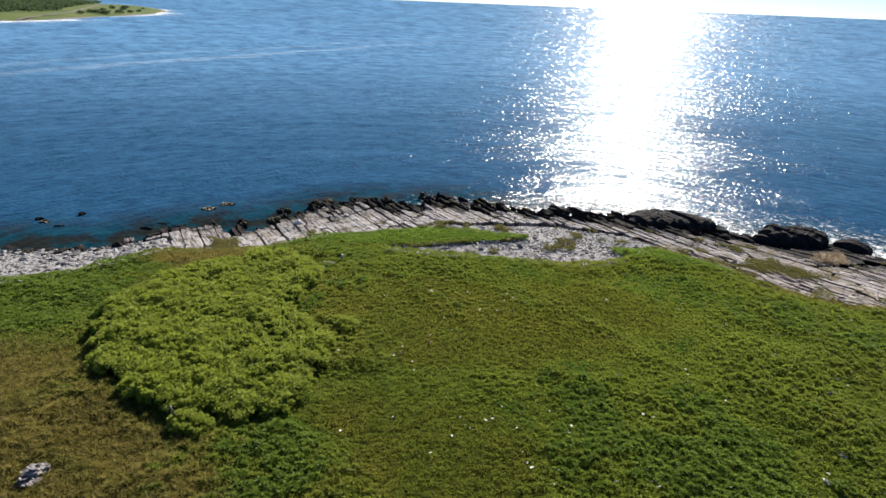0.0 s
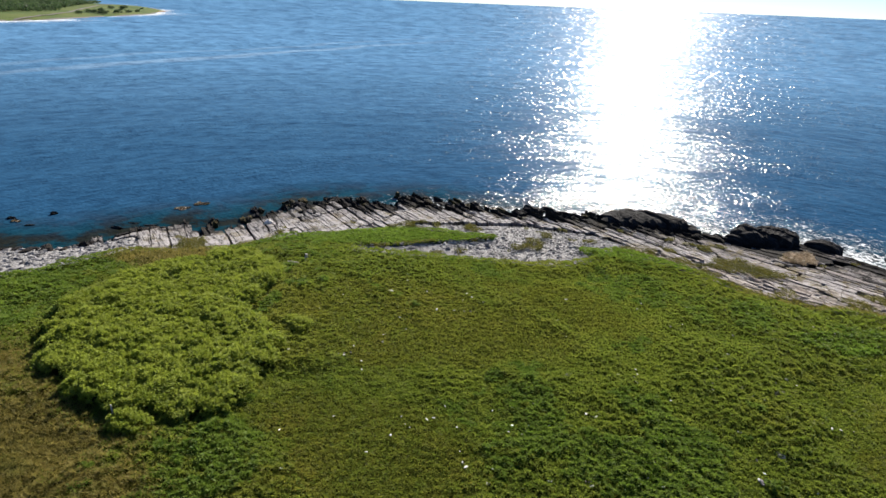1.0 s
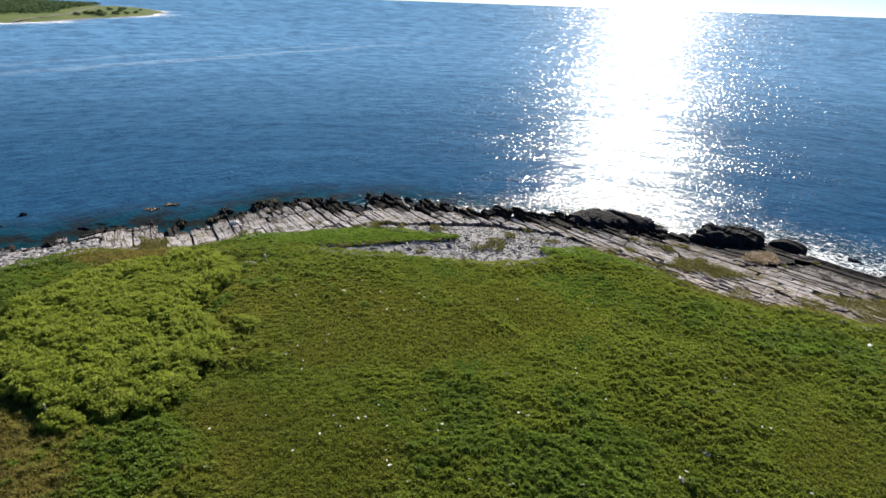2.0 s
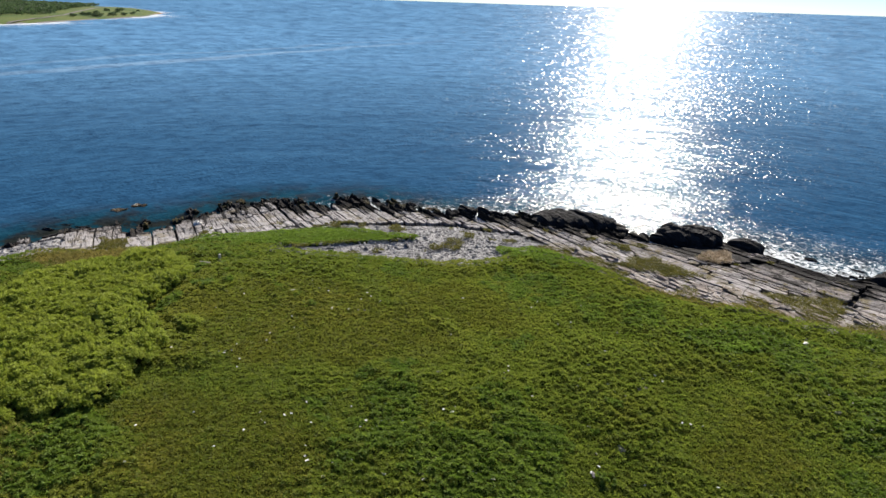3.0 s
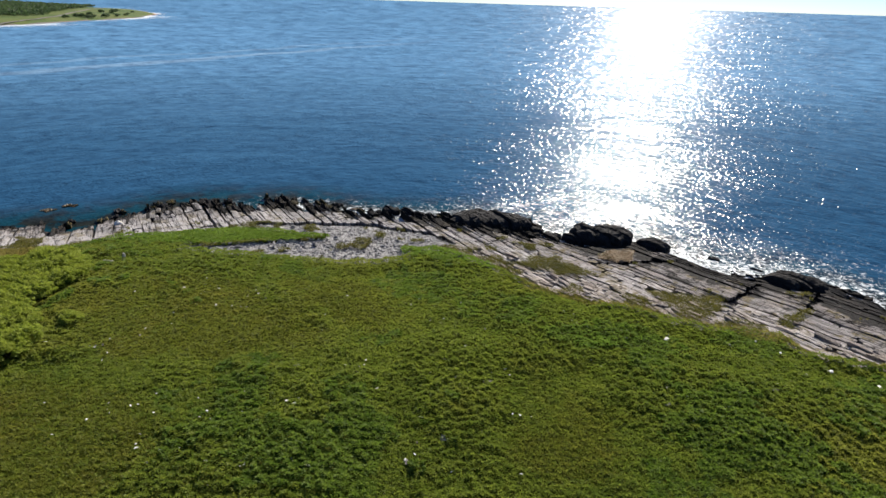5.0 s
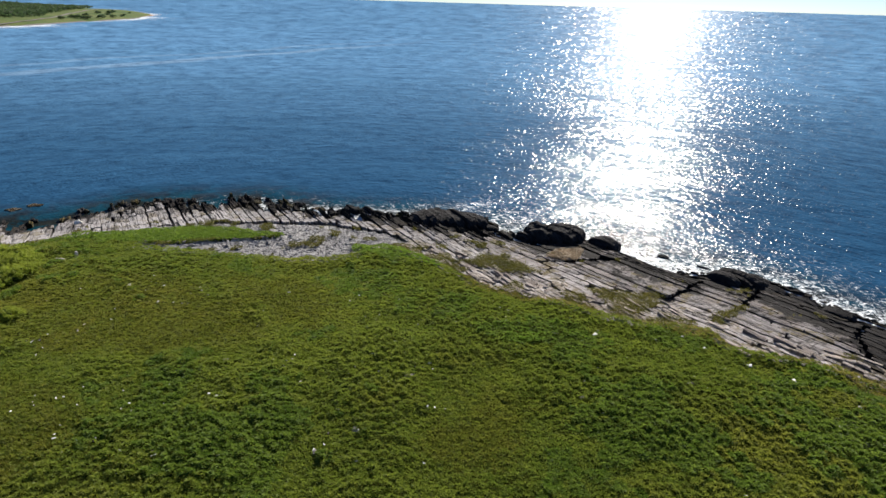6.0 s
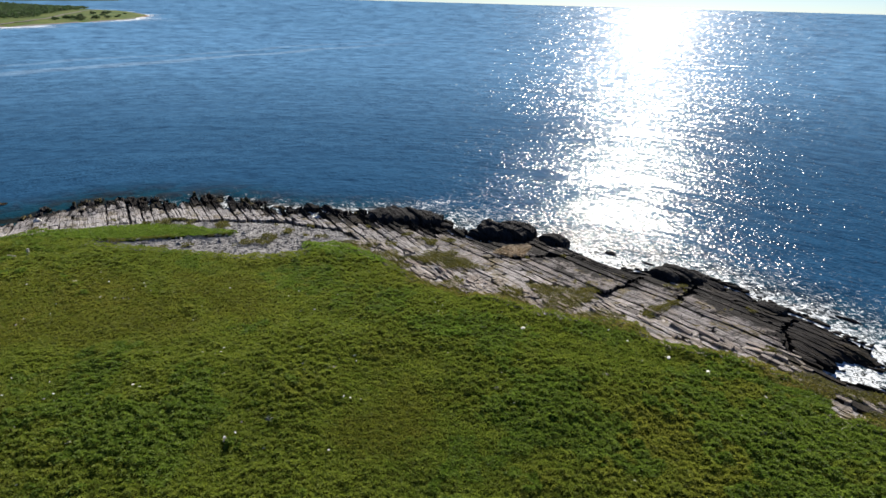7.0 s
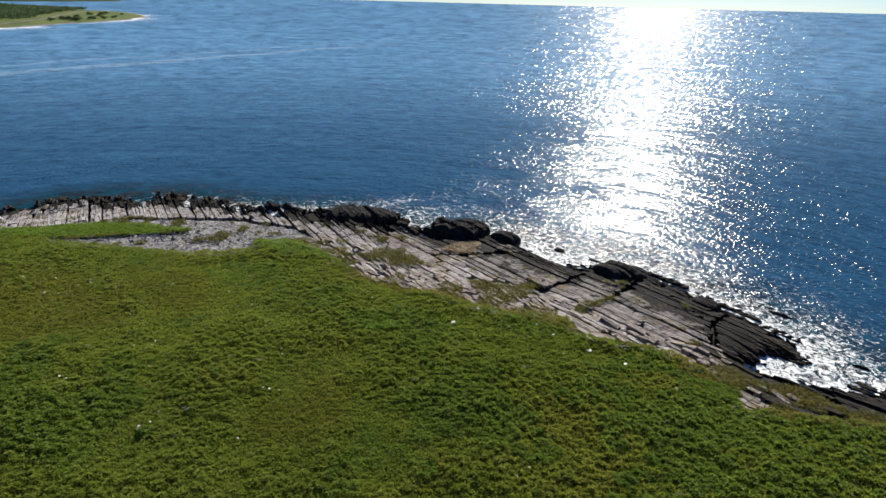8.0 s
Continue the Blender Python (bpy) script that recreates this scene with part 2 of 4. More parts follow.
# wavelets that lengthen away from the shore, each tilted its own way
seas = q.t.nodes.new("ShaderNodeCombineXYZ")
q.link(q.math("DIVIDE", 19000.0, q.math("MAXIMUM", reach, 30.0)), seas.inputs[0])
q.link(q.math("MULTIPLY", bend, 3.4), seas.inputs[1])
tilt = None
for scale, share in ((1.05, 1.0), (0.42, 0.7)):
    n = q.t.nodes.new("ShaderNodeTexNoise")
    n.inputs["Scale"].default_value, n.inputs["Detail"].default_value = scale, 1.0
    q.link(seas.outputs[0], n.inputs["Vector"])
    centred = q.t.nodes.new("ShaderNodeVectorMath")
    centred.operation, centred.inputs[1].default_value = "SUBTRACT", (0.5, 0.5, 0.5)
    q.link(n.outputs["Color"], centred.inputs[0])
    sized = q.t.nodes.new("ShaderNodeVectorMath")
    sized.operation, sized.inputs[1].default_value = "MULTIPLY", (0.84 * share, 0.84 * share, 0.0)
    q.link(centred.outputs[0], sized.inputs[0])
    if tilt is not None:
        both = q.t.nodes.new("ShaderNodeVectorMath")
        q.link(tilt, both.inputs[0]), q.link(sized.outputs[0], both.inputs[1])
        tilt = both.outputs[0]
    else:
        tilt = sized.outputs[0]
gusty = q.t.nodes.new("ShaderNodeVectorMath")
gusty.operation = "SCALE"
q.link(tilt, gusty.inputs[0]), q.link(gust, gusty.inputs["Scale"])
summed = q.t.nodes.new("ShaderNodeVectorMath")
q.link(swell, summed.inputs[0]), q.link(gusty.outputs[0], summed.inputs[1])
unit = q.t.nodes.new("ShaderNodeVectorMath")
unit.operation = "NORMALIZE"
q.link(summed.outputs[0], unit.inputs[0])
# longer wave backs that shade the body of the water
backs = q.t.nodes.new("ShaderNodeTexNoise")
backs.inputs["Scale"].default_value, backs.inputs["Detail"].default_value = 0.62, 2.0
q.link(q.mapping((1, 0.17, 1), 0.10, seas.outputs[0]), backs.inputs["Vector"])
lean = q.t.nodes.new("ShaderNodeVectorMath")
lean.operation, lean.inputs[1].default_value = "SUBTRACT", (0.5, 0.5, 0.5)
q.link(backs.outputs["Color"], lean.inputs[0])
soft = q.t.nodes.new("ShaderNodeVectorMath")
soft.operation, soft.inputs[1].default_value = "MULTIPLY", (0.72, 0.72, 0.0)
q.link(lean.outputs[0], soft.inputs[0])
backed = q.t.nodes.new("ShaderNodeVectorMath")
q.link(swell, backed.inputs[0]), q.link(soft.outputs[0], backed.inputs[1])
even = q.t.nodes.new("ShaderNodeVectorMath")
even.operation = "NORMALIZE"
q.link(backed.outputs[0], even.inputs[0]), q.link(even.outputs[0], q.b.inputs["Normal"])
# the body of the water below, a gloss above it that grows towards grazing
gloss = q.t.nodes.new("ShaderNodeBsdfGlossy")
gloss.distribution = "GGX"
q.link(unit.outputs[0], gloss.inputs["Normal"]), q.link(sheen, gloss.inputs["Roughness"])
fres = q.t.nodes.new("ShaderNodeFresnel")
fres.inputs["IOR"].default_value = 1.33
amount = q.math("MULTIPLY", q.math("MINIMUM", fres.outputs[0], 0.38), 0.17)
amount = q.math("MULTIPLY", amount, q.math("SUBTRACT", 1.0, foam_glitter))
layer = q.t.nodes.new("ShaderNodeMixShader")
q.link(amount, layer.inputs[0]), q.link(q.b.outputs[0], layer.inputs[1]), q.link(gloss.outputs[0], layer.inputs[2])
q.link(layer.outputs[0], q.t.nodes["Material Output"].inputs["Surface"])
M_SEA = q.m


# ---------------------------------------------------------------- plan
WATER = [(-130, 20), (-95, 45), (-70, 60), (-52, 69), (-41, 68.5), (-36, 74), (-29, 77.5), (-23.5, 75), (-20, 81), (-14, 87), (-9, 88.5),
         (-4, 86.5), (2, 89.5), (8, 87), (14, 84.5), (22, 83.5), (30, 82.5), (33, 79), (41, 78), (43, 74.5), (47, 73), (55, 74), (60, 68.5),
         (65, 62), (69, 62.5), (74, 59.5), (78, 52), (81, 50), (84.5, 44), (83, 41.6), (78.2, 41.0), (77.4, 38.9), (81.5, 37.2), (88, 36), (100, 28), (125, 5), (140, -30), (120, -75),
         (30, -95), (-70, -85), (-130, -40)]
GRASS = [(-122, 10), (-90, 32), (-60, 47), (-43.2, 55.5), (-37, 58.5), (-31, 64), (-24, 65), (-20, 65.5), (-14.2, 69), (-5, 72), (0, 73),
         (6.3, 72), (12.2, 70.3), (11.9, 69.5), (-5, 66.7), (-5.7, 65.5), (0, 64.8), (9, 63.6), (14, 62.3), (19, 61.7), (23, 63.6),
         (22, 67.5), (28.4, 65.6), (33, 61.4), (38, 56), (45.5, 52), (50.5, 48.4), (53.3, 47.2), (59.8, 46.8), (60, 43), (64.3, 41.5),
         (68.6, 39.5), (70.5, 37), (72.5, 34), (71, 31.5), (75, 31), (81.5, 29), (95, 20), (118, 0), (130, -30), (110, -65), (28, -85),
         (-65, -76), (-120, -36)]
SHINGLE = [(11.9, 69.4), (-5, 66.7), (-6, 65.4), (0, 64.4), (9, 63.2), (14, 61.8), (19, 61.2), (23.5, 63.3), (22.3, 67.6), (27, 67.5),
           (29, 69.5), (26, 73), (18, 76), (10, 76), (2, 75), (2, 73), (12, 71)]
COBBLE = [(-125, 8), (-90, 30), (-60, 45), (-43, 54), (-33, 61), (-30, 66), (-33, 70), (-41, 67.5), (-52, 67), (-70, 59), (-95, 44), (-130, 20)]
THICKET = [(-22.7, 60.0), (-18.4, 62.6), (-13.5, 61.5), (-11.8, 57.1), (-13.2, 53.2), (-12.8, 48.8), (-10.2, 46.3), (-9.3, 40.5), (-10.2, 37.8),
           (-12.0, 34.4), (-14.9, 34.8), (-17.6, 35.6), (-20.5, 35.4), (-24.3, 38.2), (-27.8, 41.3), (-29.3, 44.8), (-29.4, 50.4), (-27.4, 55.0), (-25.3, 57.5)]
DRYLAND = [(-60, 46), (-34, 43.5), (-29, 42.5), (-23.5, 36.8), (-18, 34.8), (-16.2, 31.5), (-14.5, 27), (-14, 20), (-60, 20)]
HEADLAND = [(-328, 509), (-314, 562), (-312, 663), (-307, 734), (-320, 805), (-337, 862), (-347, 885), (-400, 965), (-470, 1025), (-560, 1065),
            (-700, 1150), (-900, 1300), (-1400, 1500), (-1500, 380), (-420, 380)]
FARSHORE = [(-965, 1600), (-930, 1750), (-905, 1985), (-960, 2120), (-1500, 2600), (-2600, 2600), (-2600, 1500), (-1500, 1480)]
DRYBANK = [(-32, 61), (-30, 63.5), (-24, 64.6), (-20.5, 64.6), (-22, 62.2), (-26, 59.6)]


def signed(poly, x, y):
    """Distance from a closed outline, positive inside it."""
    p = np.array(poly, float)
    best, inside = np.full(x.shape, 1e18), np.zeros(x.shape, bool)
    for (ax, ay), (bx, by) in zip(p, np.roll(p, -1, 0)):
        dx, dy = bx - ax, by - ay
        t = np.clip(((x - ax) * dx + (y - ay) * dy) / (dx * dx + dy * dy), 0, 1)
        best = np.minimum(best, (x - ax - t * dx) ** 2 + (y - ay - t * dy) ** 2)
        if dy:
            inside ^= ((ay > y) != (by > y)) & (x < ax + (y - ay) * dx / dy)
    d = np.sqrt(best)
    return np.where(inside, d, -d)


def lattice(seed, n=512):
    return np.random.default_rng(seed).random((n, n))


def vnoise(x, y, scale, seed, octaves=3):
    """Smooth value noise from -1 to 1."""
    out, amp, total = np.zeros(x.shape), 1.0, 0.0
    for o in range(octaves):
        g = lattice(seed + o)
        u, v = x / scale + 300.0, y / scale + 300.0
        i, j = np.floor(u).astype(int), np.floor(v).astype(int)
        a, b = u - i, v - j
        a, b = a * a * (3 - 2 * a), b * b * (3 - 2 * b)
        i, j, i1, j1 = i % 512, j % 512, (i + 1) % 512, (j + 1) % 512
        out += amp * ((g[i, j] * (1 - a) + g[i1, j] * a) * (1 - b) + (g[i, j1] * (1 - a) + g[i1, j1] * a) * b)
        total += amp
        amp, scale = amp * 0.5, scale * 0.5
    return 2 * out / total - 1


class Field:
    """Values on a half-metre grid, read between its points."""
    X0, Y0, STEP = -140.0, -100.0, 0.5
    NX, NY = 580, 420

    def __init__(self, values):
        self.v = values

    def __call__(self, x, y):
        u, v = (np.asarray(x) - self.X0) / self.STEP, (np.asarray(y) - self.Y0) / self.STEP
        i, j = np.clip(u.astype(int), 0, self.NX - 2), np.clip(v.astype(int), 0, self.NY - 2)
        a, b = np.clip(u - i, 0, 1), np.clip(v - j, 0, 1)
        g = self.v
        return (g[i, j] * (1 - a) + g[i + 1, j] * a) * (1 - b) + (g[i, j + 1] * (1 - a) + g[i + 1, j + 1] * a) * b


gx, gy = np.meshgrid(Field.X0 + Field.STEP * np.arange(Field.NX), Field.Y0 + Field.STEP * np.arange(Field.NY), indexing="ij")
wob_x, wob_y = 1.1 * vnoise(gx, gy, 6, 11), 1.1 * vnoise(gx, gy, 6, 21)
d_water = signed(WATER, gx + wob_x, gy + wob_y)
d_grass = signed(GRASS, gx + 0.6 * wob_x, gy + 0.6 * wob_y)
d_shingle = signed(SHINGLE, gx + 0.6 * wob_x, gy + 0.6 * wob_y)
d_cobble = signed(COBBLE, gx + 0.6 * wob_x, gy + 0.6 * wob_y)
rise = np.clip(d_water / np.maximum(d_water - d_grass, 0.01), 0, 1)
shelf = -0.30 + 0.75 * (1 - np.exp(-np.maximum(d_water, 0) / 0.9)) + 1.30 * rise
meadow = 1.8 + 0.5 * (1 - np.exp(-np.maximum(d_grass, 0) / 10)) + 0.14 * vnoise(gx, gy, 9, 31)
land = np.where(d_grass > 0, meadow, np.where(d_water > 0, shelf - 0.5 * np.clip(-d_grass, 0, 1), np.maximum(-0.55 + 0.22 * d_water, -4)))
stony = (d_shingle > 0) | (d_cobble > 0)
land = np.where(stony & (d_grass <= 0) & (d_water > 0), shelf - 0.05 + 0.06 * vnoise(gx, gy, 1.5, 41), land)
F_WATER, F_GRASS, F_SHELF, F_LAND = Field(d_water), Field(d_grass), Field(shelf), Field(land)
F_SHINGLE, F_COBBLE = Field(d_shingle), Field(d_cobble)
F_THICKET = Field(signed(THICKET, gx, gy))
F_DRY = Field(np.maximum(signed(DRYLAND, gx + wob_x, gy + wob_y), 1.2 + 2.5 * signed(DRYBANK, gx + 0.5 * wob_x, gy + 0.5 * wob_y)))


# ---------------------------------------------------------------- mesh helpers
def mesh_from(name, verts, faces, mats, slots=None, smooth=False):
    """A mesh from arrays of corners and of equal-sided faces."""
    verts, faces = np.asarray(verts, np.float32), np.asarray(faces, np.int32)
    me = bpy.data.meshes.new(name)
    n, k = faces.shape
    me.vertices.add(len(verts)), me.loops.add(n * k), me.polygons.add(n)
    me.vertices.foreach_set("co", verts.ravel())
    me.loops.foreach_set("vertex_index", faces.ravel())
    me.polygons.foreach_set("loop_start", np.arange(0, n * k, k, dtype=np.int32))
    if slots is not None:
        me.polygons.foreach_set("material_index", np.asarray(slots, np.int32))
    me.polygons.foreach_set("use_smooth", np.full(n, smooth))
    for m in mats:
        me.materials.append(m)
    me.update(calc_edges=True)
    return me


def thing(name, label, category, group="", at=(0, 0, 0)):
    ob = new(name)
    ob.empty_display_size = 0.3
    ob.location = at
    return tagged(ob, label, category, group)


def child(name, me, parent, label=""):
    ob = new(name, me)
    ob.parent = parent
    return tagged(ob, label) if label else ob


def grid_faces(nx, ny):
    i, j = np.meshgrid(np.arange(nx - 1), np.arange(ny - 1), indexing="ij")
    a = (i * ny + j).ravel()
    return np.stack([a, a + ny, a + ny + 1, a + 1], 1)


# ---------------------------------------------------------------- ground and sea
verts = np.stack([gx, gy, land], -1)[::2, ::2]
faces = grid_faces(verts.shape[0], verts.shape[1])
verts = verts.reshape(-1, 3)
fc = verts[faces].mean(1)
slots = np.where(F_GRASS(fc[:, 0], fc[:, 1]) > 0, 0, np.where((F_SHINGLE(fc[:, 0], fc[:, 1]) > 0) | (F_COBBLE(fc[:, 0], fc[:, 1]) > 0), 2, 1))
ground = new("ground", mesh_from("ground", verts, faces, [M_SOIL, M_GROUNDROCK, M_GRAVEL], slots, True))
tagged(ground, "low island ground of dark soil, grey rock and shingle", "ground", kind="structure")

ax = np.concatenate([[-9000, -5000, -2500, -1200, -700], np.arange(-520, -290, 8.0), [-280, -200], np.arange(-139, 150, 1.5), [200, 300, 600, 1200, 2500, 5000, 9000]])
ay = np.concatenate([[-3000, -1000, -400, -200], np.arange(-99, 109, 1.5), [115, 125, 150, 200, 300, 400], np.arange(480, 1000, 8.0), [1050, 1200, 2500, 5000, 9000]])
sx, sy = np.meshgrid(ax, ay, indexing="ij")
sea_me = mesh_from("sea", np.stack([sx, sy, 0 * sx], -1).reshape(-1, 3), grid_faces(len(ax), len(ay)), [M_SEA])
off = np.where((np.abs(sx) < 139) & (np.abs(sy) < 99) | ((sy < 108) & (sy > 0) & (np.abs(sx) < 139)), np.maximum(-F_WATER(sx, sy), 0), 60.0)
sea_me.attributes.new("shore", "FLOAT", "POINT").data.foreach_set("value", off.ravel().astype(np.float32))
# belt widens eastward to hold painted glitter as well as surf
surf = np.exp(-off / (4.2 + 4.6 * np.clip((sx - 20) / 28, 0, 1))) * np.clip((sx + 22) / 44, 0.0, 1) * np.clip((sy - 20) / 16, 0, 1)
# broken water between the black rocks: foam plus glitter put in as white
BREAKER_GLITTER = [(27, 82), (28, 90), (41, 96.5), (52, 97), (60, 88), (66, 76), (74, 66), (84, 52), (90, 42), (80, 42), (60, 66), (44, 76)]
surf = np.maximum(surf, np.clip(0.12 + 0.08 * signed(BREAKER_GLITTER, sx, sy), 0, 0.6) * (0.85 + 0.5 * vnoise(sx, sy, 9, 79, 3)))
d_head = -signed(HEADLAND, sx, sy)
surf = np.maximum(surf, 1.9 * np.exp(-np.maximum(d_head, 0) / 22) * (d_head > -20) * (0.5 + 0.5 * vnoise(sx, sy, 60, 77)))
sea_me.attributes.new("foam_glitter", "FLOAT", "POINT").data.foreach_set("value", surf.ravel().astype(np.float32))
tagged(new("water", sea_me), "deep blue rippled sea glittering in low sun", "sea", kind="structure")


# ---------------------------------------------------------------- rock ledges of upturned beds
GULLIES = [((65.5, 60.0), (59.0, 54.2), (54.4, 50.0)), ((71.0, 57.0), (66.8, 52.8), (61.1, 48.5)), ((48.0, 59.0), (50.0, 56.6), (54.4, 55.8), (59.0, 55.2)),
           ((45.5, 64.0), (49.7, 64.8), (57.5, 66.6)), ((78.6, 49.4), (76.2, 47.2), (74.4, 43.0), (74.8, 40.2)), ((76.5, 40.2), (80.0, 39.8), (84.0, 40.4))]


def gully(x, y):
    """Distance from the nearest of the clefts that part the slabs."""
    best = np.full(np.shape(x), 1e9)
    for line in GULLIES:
        for (ax_, ay_), (bx_, by_) in zip(line, line[1:]):
            dx, dy = bx_ - ax_, by_ - ay_
            t = np.clip(((x - ax_) * dx + (y - ay_) * dy) / (dx * dx + dy * dy), 0, 1)
            best = np.minimum(best, np.hypot(x - ax_ - t * dx, y - ay_ - t * dy))
    return best


def block_mesh(x, y, top, foot, mat):
    """One bed of rock: rows of cross-sections from end to end, closed at the foot. x, y, top: arrays (n, 4)."""
    n = x.shape[0]
    ring = np.zeros((n, 6, 3))
    ring[:, 1:5, 0], ring[:, 1:5, 1], ring[:, 1:5, 2] = x, y, top
    ring[:, 0], ring[:, 5] = ring[:, 1], ring[:, 4]
    ring[:, 0, 2], ring[:, 5, 2] = foot, foot
    v = ring.reshape(-1, 3)
    f = []
    for i in range(n - 1):
        for j in range(5):
            a = i * 6 + j
            f.append((a, a + 1, a + 7, a + 6))
    for i, turn in ((0, -1), (n - 1, 1)):
        r = [i * 6 + j for j in range(6)]
        q1, q2 = (r[0], r[1], r[4], r[5]), (r[1], r[2], r[3], r[4])
        f += [q1[::turn], q2[::turn]]
    return mesh_from("bed", v, f, [mat])


def ledges(angle, xlo, xhi, mat, seed, tooth, label, widths, relief, cleft, crown, lengths, span, steps, black, hem):
    """Upturned beds, side by side along one strike, cut into plates that stand at slightly different heights."""
    rng = np.random.default_rng(seed)
    sdir = np.array((math.cos(angle), math.sin(angle)))
    udir = np.array((-sdir[1], sdir[0]))
    u0, u1 = 1e9, -1e9
    for px in (xlo, xhi):
        for py in (25.0, 95.0):
            d = px * udir[0] + py * udir[1]
            u0, u1 = min(u0, d), max(u1, d)
    current, count, u, drift, skip = None, 0, u0, 0.0, 0
    while u < u1:
        wide = rng.choice(widths) * rng.uniform(0.8, 1.2)
        s = np.arange(-140, 140, 0.4)
        x, y = s * sdir[0] + u * udir[0], s * sdir[1] + u * udir[1]
        dw, dg = F_WATER(x, y), F_GRASS(x, y)
        reach = rng.uniform(-1.8, 1.2) + 1.5 * float(vnoise(np.array([u]), np.array([0.0]), 4.0, seed, 2)[0])
        if skip == 0 and rng.random() < cleft:
            skip = 2
        if skip:
            reach, skip = reach + rng.uniform(3, 6), skip - 1
        ok = (dw > reach) & (dg < 0.6) & (x > xlo + 1.2 * vnoise(x, y, 2.0, 61)) & (x <= xhi + 1.2 * vnoise(x, y, 2.0, 61)) & (y > 26) & (F_SHINGLE(x, y) < -0.6) & (F_COBBLE(x, y) < 0.0) & (gully(x, y) > 0.25 + 0.07 * vnoise(x, y, 1.5, 67))
        drift = 0.75 * drift + rng.normal(0, relief)
        k = 0
        while k < len(s):
            if not ok[k]:
                k += 1
                continue
            n = int(rng.uniform(*lengths) / 0.4)
            e = k
            joint = math.floor((s[k] + 0.45 * u) / span)
            while e < len(s) and ok[e] and e - k < n and math.floor((s[e] + 0.45 * u) / span) == joint:
                e += 1
            if e - k >= 3:
                if current is None or count > 55:
                    current, count = thing("rock_ledge", label, "rock", "ledges along the shore"), 0
                m = e - k
                ss = s[k:e].copy()
                ss[0] += rng.uniform(-0.3, 0.1)
                ss[-1] += rng.uniform(-0.1, 0.3)
                w = wide * (0.92 + 0.12 * rng.random(m))
                w[0] *= rng.uniform(0.5, 0.98)
                w[-1] *= rng.uniform(0.5, 0.98)
                mid = u + 0.12 * vnoise(ss, 0 * ss + u * 0.3, 3.0, seed + 3) + rng.normal(0, 0.025, m)
                uu = mid[:, None] + w[:, None] * np.array((-0.5, -0.25, 0.22, 0.49))
                X, Y = ss[:, None] * sdir[0] + uu * udir[0], ss[:, None] * sdir[1] + uu * udir[1]
                near = np.exp(-np.maximum(F_WATER(X, Y), 0) / hem)
                plate = steps * (lattice(seed + 7)[joint % 512, int(u / 6.5) % 512] - 0.5)
                lift = drift + (relief if X.mean() < 73.5 or Y.mean() > 41.5 else 0.16) * rng.normal() + plate + near * tooth * (rng.uniform(-0.3, 0.8) + rng.uniform(-0.25, 0.45, X.shape))
                Z = F_SHELF(X, Y) + lift + 0.10 + crown * wide * np.array((-0.9, 0.5, 0.35, -1.0)) + rng.normal(0, 0.008 + 0.12 * relief, X.shape)
                Z += 0.08 * vnoise(X, Y, 2.4, seed + 13, 2)
                Z = np.maximum(Z, -0.4)
                zone = float(F_WATER(X, Y).mean()) + 2.2 * float(vnoise(X[:1, 0], Y[:1, 0], 5.0, 71, 3)[0]) + rng.normal(0, 0.35)
                child("bed", block_mesh(X, Y, Z, float(Z.min()) - 1.3, M_TIDE if zone < black * float(np.interp(X.mean(), (60, 67, 71, 86), (1, 1, 2.2, 2.5)) * (4 if X.mean() > 73.5 and Y.mean() < 41.5 else 1)) else mat), current)
                count += 1
            k = e if e > k else k + 1
        u += wide * rng.uniform(0.90, 1.02)


SLATE = "grey slate ledge of upturned beds with dark crevices"
ledges(radians(-66), -38, -14, M_ROCK_W, 5, 0.7, SLATE, (0.35, 0.5, 0.7, 1.0), 0.012, 0.05, 0.008, (2, 9), 40.0, 0.1, 1.6, 1.2)
ledges(radians(-62), -14, 40, M_ROCK_W, 9, 1.15, SLATE, (0.2, 0.3, 0.42, 0.6, 0.9), 0.022, 0.09, 0.015, (1.6, 7), 9.0, 0.26, 4.4, 2.4)
ledges(radians(-53), 40, 105, M_ROCK_E, 6, 0.50, "weathered grey slate shelf with dark parallel crevices", (0.35, 0.5, 0.7, 1.0), 0.020, 0.02, 0.012, (2.5, 12), 60.0, 0.18, 1.3, 1.6)


def boulder_mesh(name, size, seed, mat, ridge=0.07, parts=5):
    """A rock with layered, broken sides."""
    bm = bmesh.new()
    bmesh.ops.create_icosphere(bm, subdivisions=parts, radius=1.0)
    off = Vector((seed * 3.1, seed * 1.7, seed * 0.9))
    for v in bm.verts:
        p = v.co.copy()
        k = max(abs(p.x), abs(p.y), abs(p.z))
        p = p.lerp(p / max(k, 0.01) * 0.8, 0.12)
        a = noise.noise(p * 1.3 + off) * 0.30 + noise.noise(p * 3.1 + off) * 0.14
        layer = math.floor((p.y + 0.3 * p.z + 0.08 * noise.noise(p * 4 + off)) * 9.0)
        a += ridge * (noise.noise(Vector((layer * 5.3, seed, 0.5))) + 0.35 * noise.noise(Vector((layer * 2.3, p.x * 3, seed))))
        a += 0.05 * noise.noise(p * 9 + off)
        v.co = Vector((p.x * size[0], p.y * size[1], p.z * size[2])) * (1 + a)
    me = bpy.data.meshes.new(name)
    bm.to_mesh(me)
    bm.free()
    me.materials.append(mat)
    return me


def boulder(name, label, at, size, turn, seed, mat, ridge=0.07, parts=5):
    ob = new(name, boulder_mesh(name, size, seed, mat, ridge, parts))
    ob.matrix_world = pose(*at, 0, 0, turn)
    return tagged(ob, label, "rock")


